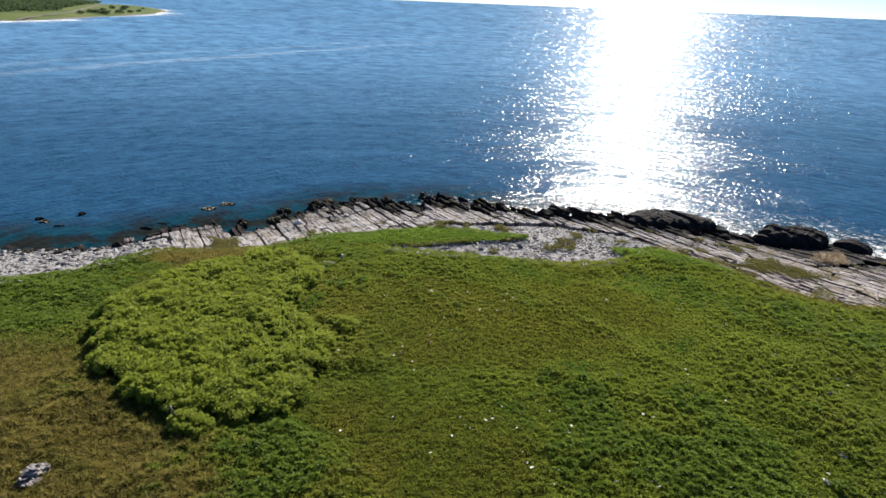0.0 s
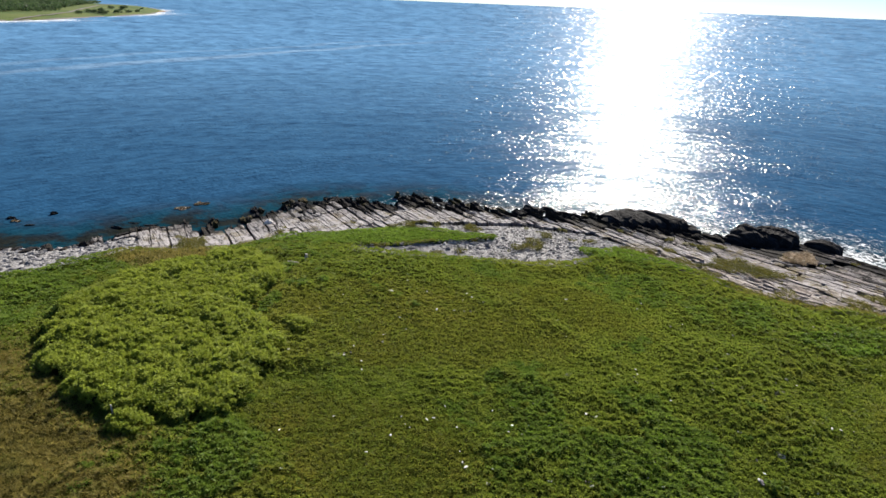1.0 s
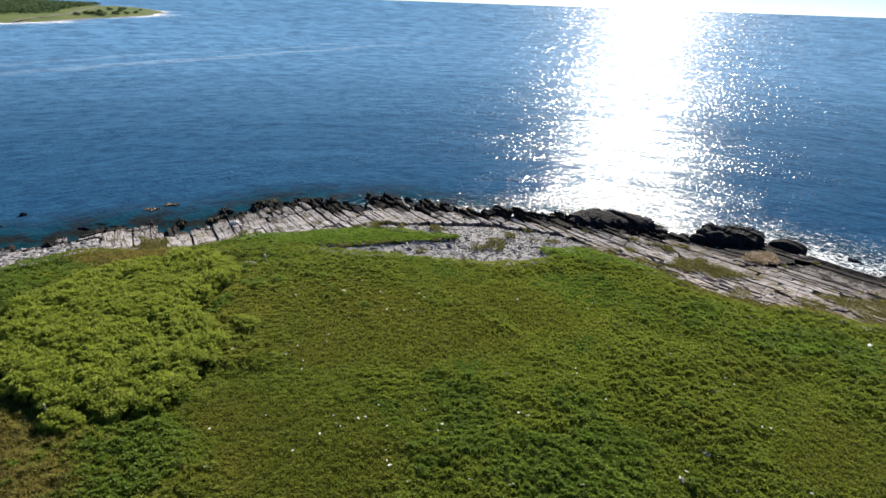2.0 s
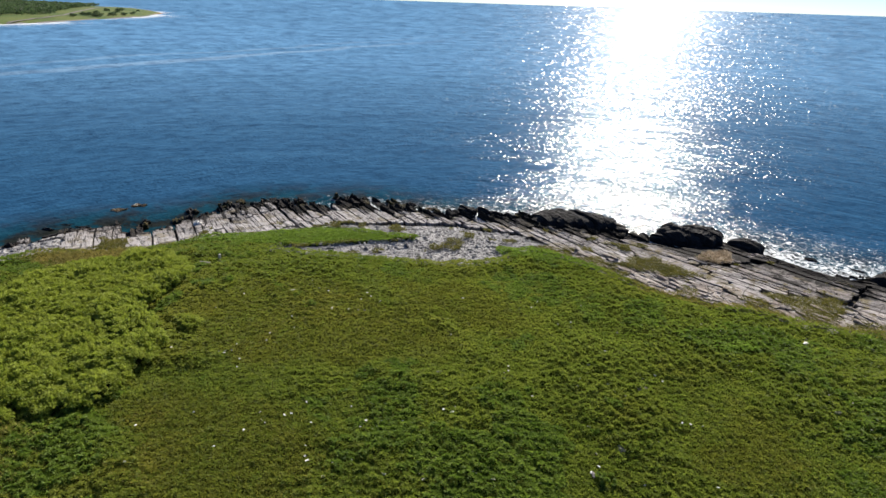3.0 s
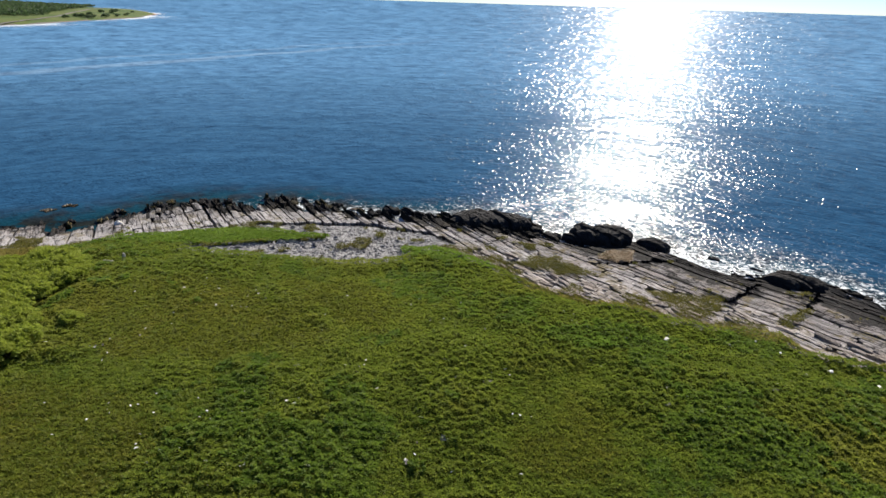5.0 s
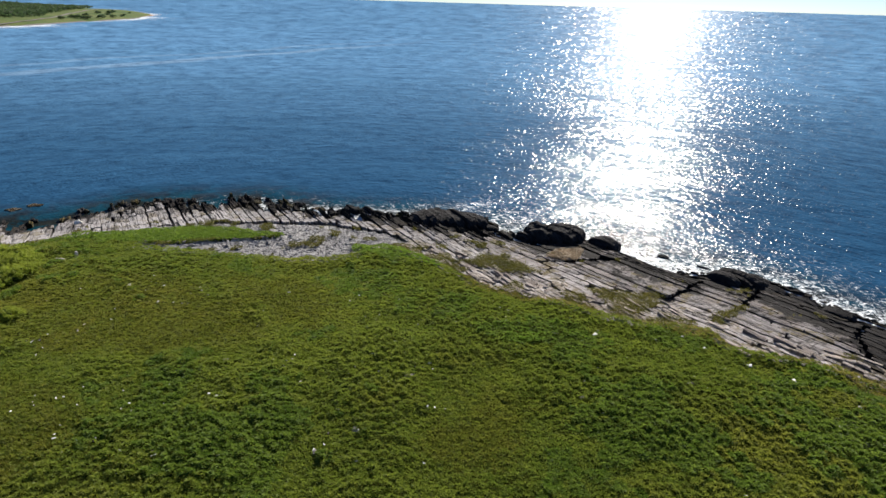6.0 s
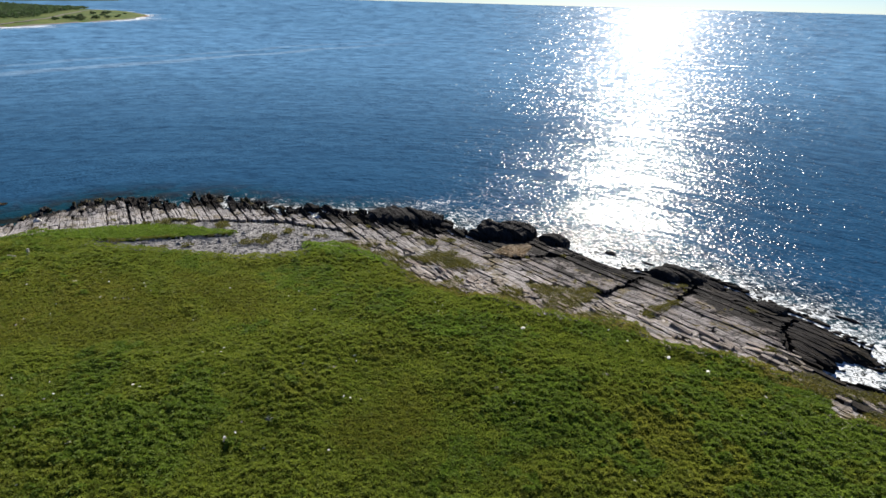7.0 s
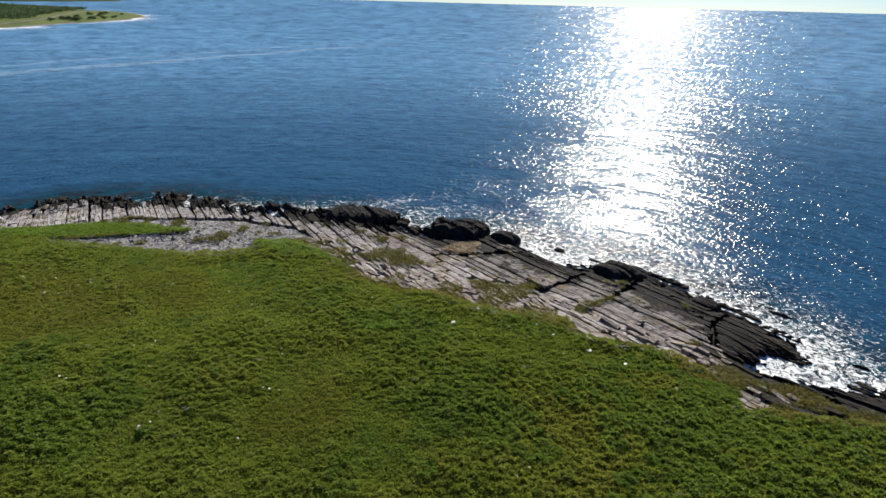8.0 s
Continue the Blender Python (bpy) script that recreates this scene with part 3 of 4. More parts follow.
def fin_rock(label, at, size, turn, seed, mat, strike=-58, wide=0.55, rough=0.25, group="", foot=-0.7):
    """A rock of upturned beds: thin fins side by side under one uneven outline."""
    r = np.random.default_rng(seed)
    ob = thing("sea_rock", label, "rock", group)
    sd = np.array((math.cos(radians(strike)), math.sin(radians(strike))))
    ud = np.array((-sd[1], sd[0]))
    ca, sa = math.cos(radians(turn)), math.sin(radians(turn))
    reach, u, step = max(size[0], size[1]) * 1.2, -max(size[0], size[1]) * 1.2, 0.16 + 0.05 * size[1]
    while u < reach:
        w = wide * r.choice((0.5, 0.8, 1.0, 1.5))
        ss = np.arange(-reach, reach, step)
        x, y = ss * sd[0] + u * ud[0], ss * sd[1] + u * ud[1]
        rho = np.abs((x * ca + y * sa) / size[0]) ** 2.3 + np.abs((-x * sa + y * ca) / size[1]) ** 2.3
        inside = np.nonzero(rho < r.uniform(0.82, 1.12))[0]
        if len(inside) >= 3:
            k = ss[inside[0]:inside[-1] + 1]
            n = len(k)
            e = np.clip(1 - rho[inside[0]:inside[-1] + 1], 0, 1) ** 0.34
            top = size[2] * e * r.uniform(1 - 1.2 * rough, 1 + 0.5 * rough) + 0.15 * size[2] * vnoise(k, 0 * k + 0.4 * u, 1.7, seed, 3) + r.normal(0, 0.015 * size[2], n)
            mid = u + 0.07 * vnoise(k, 0 * k + u * 0.3, 2.0, seed + 3)
            uu = mid[:, None] + w * np.array((-0.56, -0.2, 0.3, 0.52)) * (0.9 + 0.2 * r.random((n, 1)))
            Z = top[:, None] + w * np.array((-0.30, -0.08, 0.16, 0.10)) * r.uniform(0.3, 1.0) + r.normal(0, 0.012 * size[2], (n, 4))
            child("bed", block_mesh(at[0] + k[:, None] * sd[0] + uu * ud[0], at[1] + k[:, None] * sd[1] + uu * ud[1], np.maximum(at[2] + Z, foot + 0.1), foot, mat), ob)
        u += w * r.uniform(0.88, 1.0)
    return ob


fin_rock("large black wedge of layered wet rock at the water's edge", (35.4, 80.3, 0.2), (6.3, 3.0, 1.85), -12, 31, M_BLACK, -62, 0.7, 0.15)
split = fin_rock("rounded black wet rock, split and ribbed, at the water's edge", (51.5, 74.5, 0.0), (3.2, 2.5, 2.3), -20, 32, M_BLACK, -40, 0.6, 0.12)
dome = child("dome", boulder_mesh("dome", (2.6, 2.4, 2.1), 2, M_BLACK, 0.03), split, "smooth round black end of the rock")
dome.matrix_world = pose(48.7, 75.0, 0.15, 0, 0, -18)
fin_rock("low black wet rock at the end of a shelf", (56.8, 71.9, 0.2), (2.4, 1.3, 1.2), -42, 33, M_BLACK, -50, 0.5, 0.2)
fin_rock("black jagged rock above white surf", (70.4, 60.4, 0.4), (3.6, 2.1, 1.2), -25, 34, M_BLACK, -55, 0.45, 0.6)
for i, (x, y, a, b, c) in enumerate(((73.2, 57.9, 1.9, 0.9, 0.75), (75.4, 55.2, 1.7, 0.8, 0.6), (77.6, 52.2, 1.8, 0.9, 0.7),
                                     (46.2, 74.2, 1.8, 0.9, 0.8), (41.4, 77.9, 1.3, 0.6, 0.6))):
    fin_rock("black broken rock edge along the surf", (x, y, 0.35), (a, b, c), -48, 40 + i, M_BLACK, -55, 0.4, 0.45, "broken edge of the shelf")


# ---------------------------------------------------------------- shingle and cobbles
ICO = bmesh.new()
bmesh.ops.create_icosphere(ICO, subdivisions=1, radius=1.0)
ICO.verts.ensure_lookup_table()
ICO_V = np.array([v.co[:] for v in ICO.verts])
ICO_F = np.array([[v.index for v in f.verts] for f in ICO.faces])
ICO.free()


def pebbles(name, label, outline, count, smallest, largest, seed, keep, mat):
    """Loose stones strewn over an outline, one joined piece."""
    rng = np.random.default_rng(seed)
    p = np.array(outline, float)
    lo, hi = p.min(0), p.max(0)
    pts = rng.uniform(lo, hi, (count * 4, 2))
    pts = pts[keep(pts[:, 0], pts[:, 1])][:count]
    n = len(pts)
    size = smallest * (largest / smallest) ** (rng.random(n) ** 2.2)
    turn = rng.uniform(0, 6.28, n)
    v = ICO_V[None] * (1 + rng.uniform(-0.28, 0.28, (n, len(ICO_V), 1)))
    v = v * np.stack([rng.uniform(0.8, 1.5, n), rng.uniform(0.5, 0.9, n), rng.uniform(0.25, 0.6, n)], 1)[:, None] * size[:, None, None]
    c, s = np.cos(turn)[:, None], np.sin(turn)[:, None]
    w = np.stack([v[..., 0] * c - v[..., 1] * s, v[..., 0] * s + v[..., 1] * c, v[..., 2]], -1)
    z = F_LAND(pts[:, 0], pts[:, 1]) + 0.12 * size
    w += np.stack([pts[:, 0], pts[:, 1], z], 1)[:, None]
    f = ICO_F[None] + (np.arange(n) * len(ICO_V))[:, None, None]
    ob = new(name, mesh_from(name, w.reshape(-1, 3), f.reshape(-1, 3), [mat]))
    return tagged(ob, label, "stones", kind="stuff")


q = Mat("pebble_stone", 0.85, 0.3)
isl = q.geo.outputs["Random Per Island"]
q.color(q.mix(isl, (0.075, 0.072, 0.072), (0.30, 0.286, 0.278)))
q.bump(q.noise(8, 4, 0.6), 0.5, 0.05)
M_PEBBLE = q.m

pebbles("shingle", "pale grey shingle bank between grass and ledges", SHINGLE, 6500, 0.06, 0.28, 3,
        lambda x, y: (F_SHINGLE(x, y) > -0.5) & (F_GRASS(x, y) < 0.7), M_PEBBLE)
pebbles("cobbles", "grey cobble beach with broken slate slabs", [(-66, 44), (-28, 76)], 6500, 0.06, 0.4, 4,
        lambda x, y: (F_COBBLE(x, y) > -2.5) & (F_GRASS(x, y) < 0.4) & (F_WATER(x, y) > -1.5), M_PEBBLE)
pebbles("slabs", "dark slate slabs at the foot of the cobble beach", [(-66, 56), (-30, 76)], 420, 0.2, 0.85, 14,
        lambda x, y: (F_WATER(x, y) > -2.2) & (F_WATER(x, y) < 3.0) & (F_GRASS(x, y) < -1), M_TIDE)
pebbles("rubble", "loose slate rubble lying on the rock shelf", [(-36, 30), (95, 88)], 1500, 0.10, 0.55, 8,
        lambda x, y: (F_GRASS(x, y) < 0.4) & (F_GRASS(x, y) > -3.0) & (F_WATER(x, y) > 1.0) & (F_COBBLE(x, y) < 0), M_PEBBLE)


# ---------------------------------------------------------------- meadow
def domes(x, y, cell, seed):
    """Rounded hummocks: height from 0 to 1, its slope, and each hummock's own random number."""
    g, h, r = lattice(seed), lattice(seed + 1), lattice(seed + 2)
    u, v = x / cell + 250, y / cell + 250
    i0, j0 = np.floor(u).astype(int), np.floor(v).astype(int)
    best, sx_, sy_, own = np.full(x.shape, -1.0), np.zeros(x.shape), np.zeros(x.shape), np.zeros(x.shape)
    for di in (-1, 0, 1):
        for dj in (-1, 0, 1):
            i, j = (i0 + di) % 512, (j0 + dj) % 512
            cx, cy = i0 + di + 0.15 + 0.7 * g[i, j], j0 + dj + 0.15 + 0.7 * h[i, j]
            rad = 0.55 + 0.4 * r[i, j]
            dx, dy = u - cx, v - cy
            k = (1 - (dx * dx + dy * dy) / (rad * rad)) * (0.55 + 0.45 * r[i, j])
            m = k > best
            best, own = np.where(m, k, best), np.where(m, r[i, j], own)
            sx_, sy_ = np.where(m, dx / rad, sx_), np.where(m, dy / rad, sy_)
    return np.clip(best, 0, 1), sx_, sy_, own


rng = np.random.default_rng(12)


def in_view_stretch(x, y):
    return (x > -33 - 0.66 * (y - 26)) & (x < 76 + 0.8 * (y - 18)) & (y > 22 - 0.09 * (x + 5))


def strew(n, y0, y1):
    x, y = rng.uniform(-72, 122, n), rng.uniform(y0, y1, n)
    k = in_view_stretch(x, y) & (F_GRASS(x, y) > -0.15 + 0.6 * vnoise(x, y, 1.3, 91)) & (F_THICKET(x, y) < 0.3)
    return x[k], y[k]


def blades(name, label, x, y, z, nx, ny, length, width, upright, mat):
    """Single leaves, each a narrow triangle with its own lean."""
    n = len(x)
    a = rng.uniform(0, 6.283, n)
    d = np.stack([np.cos(a) + 0.9 * nx, np.sin(a) + 0.9 * ny, upright * rng.uniform(0.4, 1.5, n)], 1)
    d /= np.linalg.norm(d, axis=1)[:, None]
    s = np.cross(d, rng.normal(0, 1, (n, 3)) + np.array((0, 0, 0.8)))
    s /= np.linalg.norm(s, axis=1)[:, None] + 1e-9
    L, W = (length * rng.uniform(0.6, 1.4, n))[:, None], (width * rng.uniform(0.6, 1.4, n))[:, None]
    p = np.stack([x, y, z], 1)
    v = np.stack([p - s * W * 0.5 + d * L * 0.2, p + s * W * 0.5, p + d * L], 1)
    ob = new(name, mesh_from(name, v.reshape(-1, 3), np.arange(3 * n).reshape(-1, 3), [mat]))
    return tagged(ob, label, "grass", kind="stuff")


x1, y1 = strew(1950000, 16, 42)
x2, y2 = strew(1500000, 42, 78)
mx, my = np.concatenate([x1, x2]), np.concatenate([y1, y2])
grow = np.concatenate([np.full(len(x1), 0.16), np.full(len(x2), 0.195)])
k1, ax1, ay1, own1 = domes(mx, my, 0.5, 101)
k2, ax2, ay2, own2 = domes(mx, my, 0.95, 111)
coarse = np.clip(0.5 + 2.2 * vnoise(mx, my, 7, 121, 4), 0, 1)
OCHRE = ([(-11, 50), (-6, 57.5), (5, 57), (11, 50), (15, 46), (10, 41), (-3, 41)], [(-9, 35), (-7, 38.5), (3, 35.5), (7, 31), (4.5, 25), (-4, 25)],
         [(8, 58.5), (16, 56), (22, 50), (20, 46), (13, 50)], [(31, 30), (36, 34), (40, 33), (37, 28), (33, 26)])
CLUMPS = ([(9, 32), (10.7, 36.5), (14.8, 39), (20, 37), (22, 30.6), (20, 26), (12, 26)], [(26, 58), (33, 57), (46, 46), (52, 42), (46, 39), (36, 44), (28, 50)],
          [(-3, 55.5), (0.5, 56), (3.5, 52), (1, 50), (-2.5, 52.5)], [(46, 37), (53, 38), (60, 33), (56, 26), (46, 28)], [(58, 38), (66, 38), (72, 31), (80, 27), (76, 18), (58, 20)], [(-16, 31), (-12, 33), (-7, 30), (-8, 25), (-16, 24)])


def within(shapes, edge, seed):
    d = np.max([signed(p, mx, my) for p in shapes], 0)
    return np.clip(0.5 + (d + edge * vnoise(mx, my, 3.5, seed, 4)) / edge, 0, 1)


sere, clump = within(OCHRE, 2.4, 211), within(CLUMPS, 2.6, 221)
coarse = np.clip(coarse * (1 - 0.75 * sere) + 0.55 * clump, 0, 1)
tall = 0.20 + 0.38 * coarse
top = F_LAND(mx, my) + tall * (0.8 * k1 + 0.45 * coarse * k2 + 0.2) * np.clip(F_GRASS(mx, my) + 0.9, 0.3, 1)
top += rng.uniform(-0.06, 0.03, len(mx))
lush = vnoise(mx, my, 2.2, 131) * 0.5
near_spur = np.maximum(signed([(-15, 67), (-14, 69.5), (0, 74), (13, 71.5), (12, 69), (-5, 67)], mx, my),
                       signed([(21, 64.5), (21.5, 68), (28.4, 66.5), (34, 62), (33, 60), (26, 63)], mx, my))
near_spur = np.maximum(near_spur, signed([(38.3, 44.0), (40, 45.4), (43.8, 45), (42.8, 43), (39, 42.6)], mx, my))
is_lush = near_spur + lush > 0.1
is_dry = (F_DRY(mx, my) + 2.6 * vnoise(mx, my, 4.0, 141, 4) + rng.normal(0, 1.5, len(mx)) - 1.5 * np.maximum(vnoise(mx, my, 2.2, 143, 3) - 0.35, 0) * 8 > 0.6) & ~is_lush
west = np.clip((-30 - mx) / 6, 0, 1) * np.clip((my - 43) / 3, 0, 1)
fringe = (mx > 36) & (F_GRASS(mx, my) < 1.1 + 2.2 * vnoise(mx, my, 3.0, 201)) & (rng.random(len(mx)) < 0.45)
is_dry |= fringe & ~is_lush
is_dark = (vnoise(mx, my, 5.0, 151, 4) + 0.55 * (own2 - 0.5) + 1.1 * west + 0.42 * clump - 0.8 * sere > 0.34) & ~is_lush & ~is_dry
is_sere = (sere + 0.5 * vnoise(mx, my, 1.6, 231, 3) + 0.35 * (own1 - 0.5) + rng.normal(0, 0.3, len(mx)) > 0.66) & ~(is_lush | is_dry | is_dark)
is_herb = ~(is_lush | is_dry | is_dark | is_sere)
lean_x, lean_y = 0.7 * ax1 + 0.5 * ax2, 0.7 * ay1 + 0.5 * ay2
for sel, name, label, size, wide, up, mat in (
        (is_herb, "meadow_herbs", "low hummocky yellow-green meadow herbs and grass", 1.0, 0.075, 0.75, M_HERB),
        (is_sere, "yellowing_grass", "short yellowing grass in smooth patches of the meadow", 1.05, 0.06, 0.8, M_SERE),
        (is_lush, "lush_herbs", "bright fresh green herbs along the shore", 1.1, 0.085, 0.7, M_LUSH),
        (is_dark, "dark_herbs", "dark green leafy clumps in the meadow", 1.05, 0.095, 0.6, M_DARKHERB),
        (is_dry, "dry_grass", "matted brown dry grass beside the thicket", 2.0, 0.045, 0.9, M_DRY)):
    blades(name, label, mx[sel], my[sel], top[sel] + (0.04 if name == "dark_herbs" else 0), lean_x[sel], lean_y[sel], grow[sel] * size, wide, up, mat)


# the same herbs, coarser, over the rest of the island
rx, ry = rng.uniform(-115, 125, 230000), rng.uniform(-80, 60, 230000)
k = ~in_view_stretch(rx, ry) & (F_GRASS(rx, ry) > 0.2)
rx, ry = rx[k], ry[k]
kd, rdx, rdy, _ = domes(rx, ry, 0.9, 101)
blades("rough_grass", "coarse green grass covering the rest of the island", rx, ry, F_LAND(rx, ry) + 0.35 * kd, rdx, rdy, np.full(len(rx), 0.52), 0.24, 0.7, M_HERB)

# low olive turf growing on the ledges
n = 1500000
tx, ty = rng.uniform(-30, 95, n), rng.uniform(28, 78, n)
gd = F_GRASS(tx, ty)
patch = signed([(50.6, 55.8), (54.0, 55.3), (59.2, 55.0), (57.0, 52.6), (54.3, 50.2), (52.2, 48.0), (50.8, 50.5)], tx, ty)
for ring in ([(60.5, 48.3), (63, 50.3), (67, 53.3), (67.8, 52.2), (64, 49.6), (61.6, 47.6)], [(38, 66), (42.5, 65.6), (44, 62.5), (46, 60.5), (41.5, 59.5), (38.5, 62)], [(72, 38.5), (76, 40.0), (80, 36), (78, 33), (73.5, 34.5)]):
    patch = np.maximum(patch, signed(ring, tx, ty) - 0.3)
grows = (gd < 0.3) & (F_WATER(tx, ty) > 3.5) & (F_COBBLE(tx, ty) < 0) & (
    (patch + 1.5 * vnoise(tx, ty, 2.0, 161, 5) + rng.normal(0, 0.3, n) > 0.1) | (vnoise(tx, ty, 3.0, 171, 4) + 0.09 * np.maximum(gd, -6) + 0.20 * ((tx > 33) & (tx < 61)) > 0.06) & (F_SHINGLE(tx, ty) < 0) | (vnoise(tx, ty, 2.4, 181, 4) > 0.30) & (F_SHINGLE(tx, ty) > 0))
tx, ty = tx[grows], ty[grows]
blades("ledge_turf", "thin olive turf and moss in hollows of the ledges", tx, ty, F_SHELF(tx, ty) + rng.uniform(0.12, 0.42, len(tx)), 0 * tx, 0 * ty, np.full(len(tx), 0.16), 0.085, 0.5, M_OLIVE)
n = 6000
tx, ty = rng.uniform(46.5, 53, n), rng.uniform(63.5, 69.5, n)
keep = signed([(47.5, 66.8), (49.5, 68.3), (52.3, 68.8), (51.6, 65.6), (49, 64.4)], tx, ty) + 1.2 * vnoise(tx, ty, 1.5, 191) > 0
tx, ty = tx[keep], ty[keep]
blades("dried_weed", "bleached tan dried weed lying on the rock shelf", tx, ty, F_SHELF(tx, ty) + rng.uniform(0.2, 0.5, len(tx)), 0 * tx, 0 * ty, np.full(len(tx), 0.25), 0.10, 0.3, M_TAN)


# ---------------------------------------------------------------- shrubs
def tube(p0, p1, r0, r1, sides=5):
    p0, p1 = Vector(p0), Vector(p1)
    d = (p1 - p0).normalized()
    a = d.orthogonal().normalized()
    b = d.cross(a)
    v = []
    for p, r in ((p0, r0), ((p0 + p1) / 2 + a * 0.04, (r0 + r1) / 2), (p1, r1)):
        v += [(p + a * r * math.cos(t) + b * r * math.sin(t))[:] for t in np.arange(sides) * 2 * math.pi / sides]
    f = [(i * sides + j, i * sides + (j + 1) % sides, (i + 1) * sides + (j + 1) % sides, (i + 1) * sides + j) for i in range(2) for j in range(sides)]
    return v, f


def leaf_cloud(centres, radius, per, length, width, seed, flat=0.8):
    """Leaves set outward on small twig ends: three-cornered, turned at random."""
    r = np.random.default_rng(seed)
    n = len(centres) * per
    c = np.repeat(np.array(centres), per, 0)
    rad = np.repeat(np.array(radius), per)[:, None]
    o = r.normal(0, 1, (n, 3))
    o[:, 2] = np.abs(o[:, 2]) * 0.9 - 0.25
    o /= np.linalg.norm(o, axis=1)[:, None]
    p = c + o * rad * r.uniform(0.55, 1.05, (n, 1)) * np.array((1, 1, flat))
    d = o + r.normal(0, 0.8, (n, 3))
    d /= np.linalg.norm(d, axis=1)[:, None]
    s = np.cross(d, r.normal(0, 0.6, (n, 3)) + np.array((0, 0, 1.0)))
    s /= np.linalg.norm(s, axis=1)[:, None] + 1e-9
    L, W = length * r.uniform(0.7, 1.3, (n, 1)), width * r.uniform(0.7, 1.3, (n, 1))
    v = np.stack([p - d * L * 0.4 - s * W * 0.5, p - d * L * 0.25 + s * W * 0.5, p + d * L * 0.6], 1)
    return v.reshape(-1, 3), np.arange(3 * n).reshape(-1, 3)


def shrub(seed, wide, high, mat, name="shrub", label="leafy yellow-green shrub in a dense low thicket", group="shrubs of the thicket", per=62, twigs=48):
    r = np.random.default_rng(seed)
    ob = thing(name, label, "shrub", group)
    cs, rs = [], []
    for i in range(twigs):
        a, d = r.uniform(0, 6.283), wide * math.sqrt(r.random())
        z = high * (0.95 - 0.36 * (d / wide) ** 2) * r.uniform(0.74, 1.08)
        cs.append((d * math.cos(a), d * math.sin(a), z))
        rs.append(r.uniform(0.15, 0.30) * wide)
    v, f = leaf_cloud(cs, rs, per, 0.155, 0.10, seed + 50)
    child("crown", mesh_from("crown", v, f, [mat]), ob)
    for i in range(3):
        a = 2.1 * i + r.uniform(0, 1)
        v, f = tube((0.1 * math.cos(a), 0.1 * math.sin(a), -0.15), (0.55 * wide * math.cos(a), 0.55 * wide * math.sin(a), 0.7 * high), 0.03, 0.012)
        child("stem", mesh_from("stem", v, f, [M_STEM]), ob, "thin brown stem")
    return ob


kinds = [shrub(900 + i, 1.05 + 0.12 * i, 1.25 + 0.13 * (i % 3), M_SHRUB) for i in range(5)]
srng = np.random.default_rng(77)
spots = []
for i in range(-24, -4):
    for j in range(30, 66):
        px, py = (i + 0.5 * (j % 2)) * 1.38 + srng.uniform(-0.4, 0.4), j * 1.2 - 6.0 + srng.uniform(-0.4, 0.4)
        if float(F_THICKET(px, py)) > 0.35:
            spots.append((px, py))
for n, (px, py) in enumerate(spots):
    m = Matrix.Translation((px, py, float(F_LAND(px, py)) - 0.05)) @ pose(0, 0, 0, 0, 0, srng.uniform(0, 360))
    k = kinds[n % 5]
    if n < 5:
        k.matrix_world = m
    else:
        copy_thing(k, m @ Matrix.Diagonal((*(srng.uniform(0.85, 1.15),) * 2, srng.uniform(0.85, 1.15), 1)))

for (px, py, sc) in ((-8.0, 46.5, 0.75), (-8.9, 47.3, 0.6), (-17.3, 33.6, 0.8), (-16.3, 33.2, 0.7)):
    copy_thing(kinds[2], Matrix.Translation((px, py, float(F_LAND(px, py)))) @ Matrix.Scale(sc, 4))["label"] = "small green bush standing beside the thicket"


# the first clump is added in place of a dark burrow; copies are bushes
low = shrub(960, 0.7, 0.7, M_DARKHERB, "bush", "dark low leafy clump standing in for a burrow in dry grass", "low dark bushes", 45, 18)
low.matrix_world = Matrix.Translation((-17.6, 29.6, float(F_LAND(-17.6, 29.6))))
for x, y, sc in ((0.3, 53.0, 0.8), (-1.6, 54.4, 0.9), (1.8, 51.0, 0.9), (22.5, 62.2, 0.8), (27.5, 63.0, 0.9), (-9.5, 62.8, 0.9), (-8.0, 62.0, 0.8), (-6.8, 63.0, 0.7), (2.0, 64.2, 0.9), (16.0, 30.0, 0.8), (24.5, 28.0, 0.9)):
    copy_thing(low, pose(x, y, float(F_LAND(x, y)), 0, 0, 70 * x) @ Matrix.Scale(sc, 4))["label"] = "low dark green bush in the meadow"


# ---------------------------------------------------------------- stones, driftwood and small things
def stone_mesh(seed, mat, sub=2):
    bm = bmesh.new()
    bmesh.ops.create_icosphere(bm, subdivisions=sub, radius=0.5)
    off = Vector((seed * 2.3, seed * 5.1, 0))
    for v in bm.verts:
        k = max(abs(v.co.x), abs(v.co.y), abs(v.co.z)) / 0.5
        v.co = v.co.lerp(v.co / max(k, 0.1) * 0.85, 0.5) * (1 + 0.5 * noise.noise(v.co * 3 + off))
    me = bpy.data.meshes.new("stone")
    bm.to_mesh(me)
    bm.free()
    me.materials.append(mat)
    return me


q = Mat("white_stone", 0.7, 0.3)
q.color(q.mix(q.step(q.noise(3.5, 4, 0.6), 0.4, 0.62), (0.50, 0.47, 0.42), (0.80, 0.77, 0.72)))
q.bump(q.noise(14, 4), 0.4, 0.03)
M_WHITE = q.m
STONES = [stone_mesh(i, M_WHITE) for i in range(4)]
GREYS = [stone_mesh(i + 9, M_STONE) for i in range(4)]


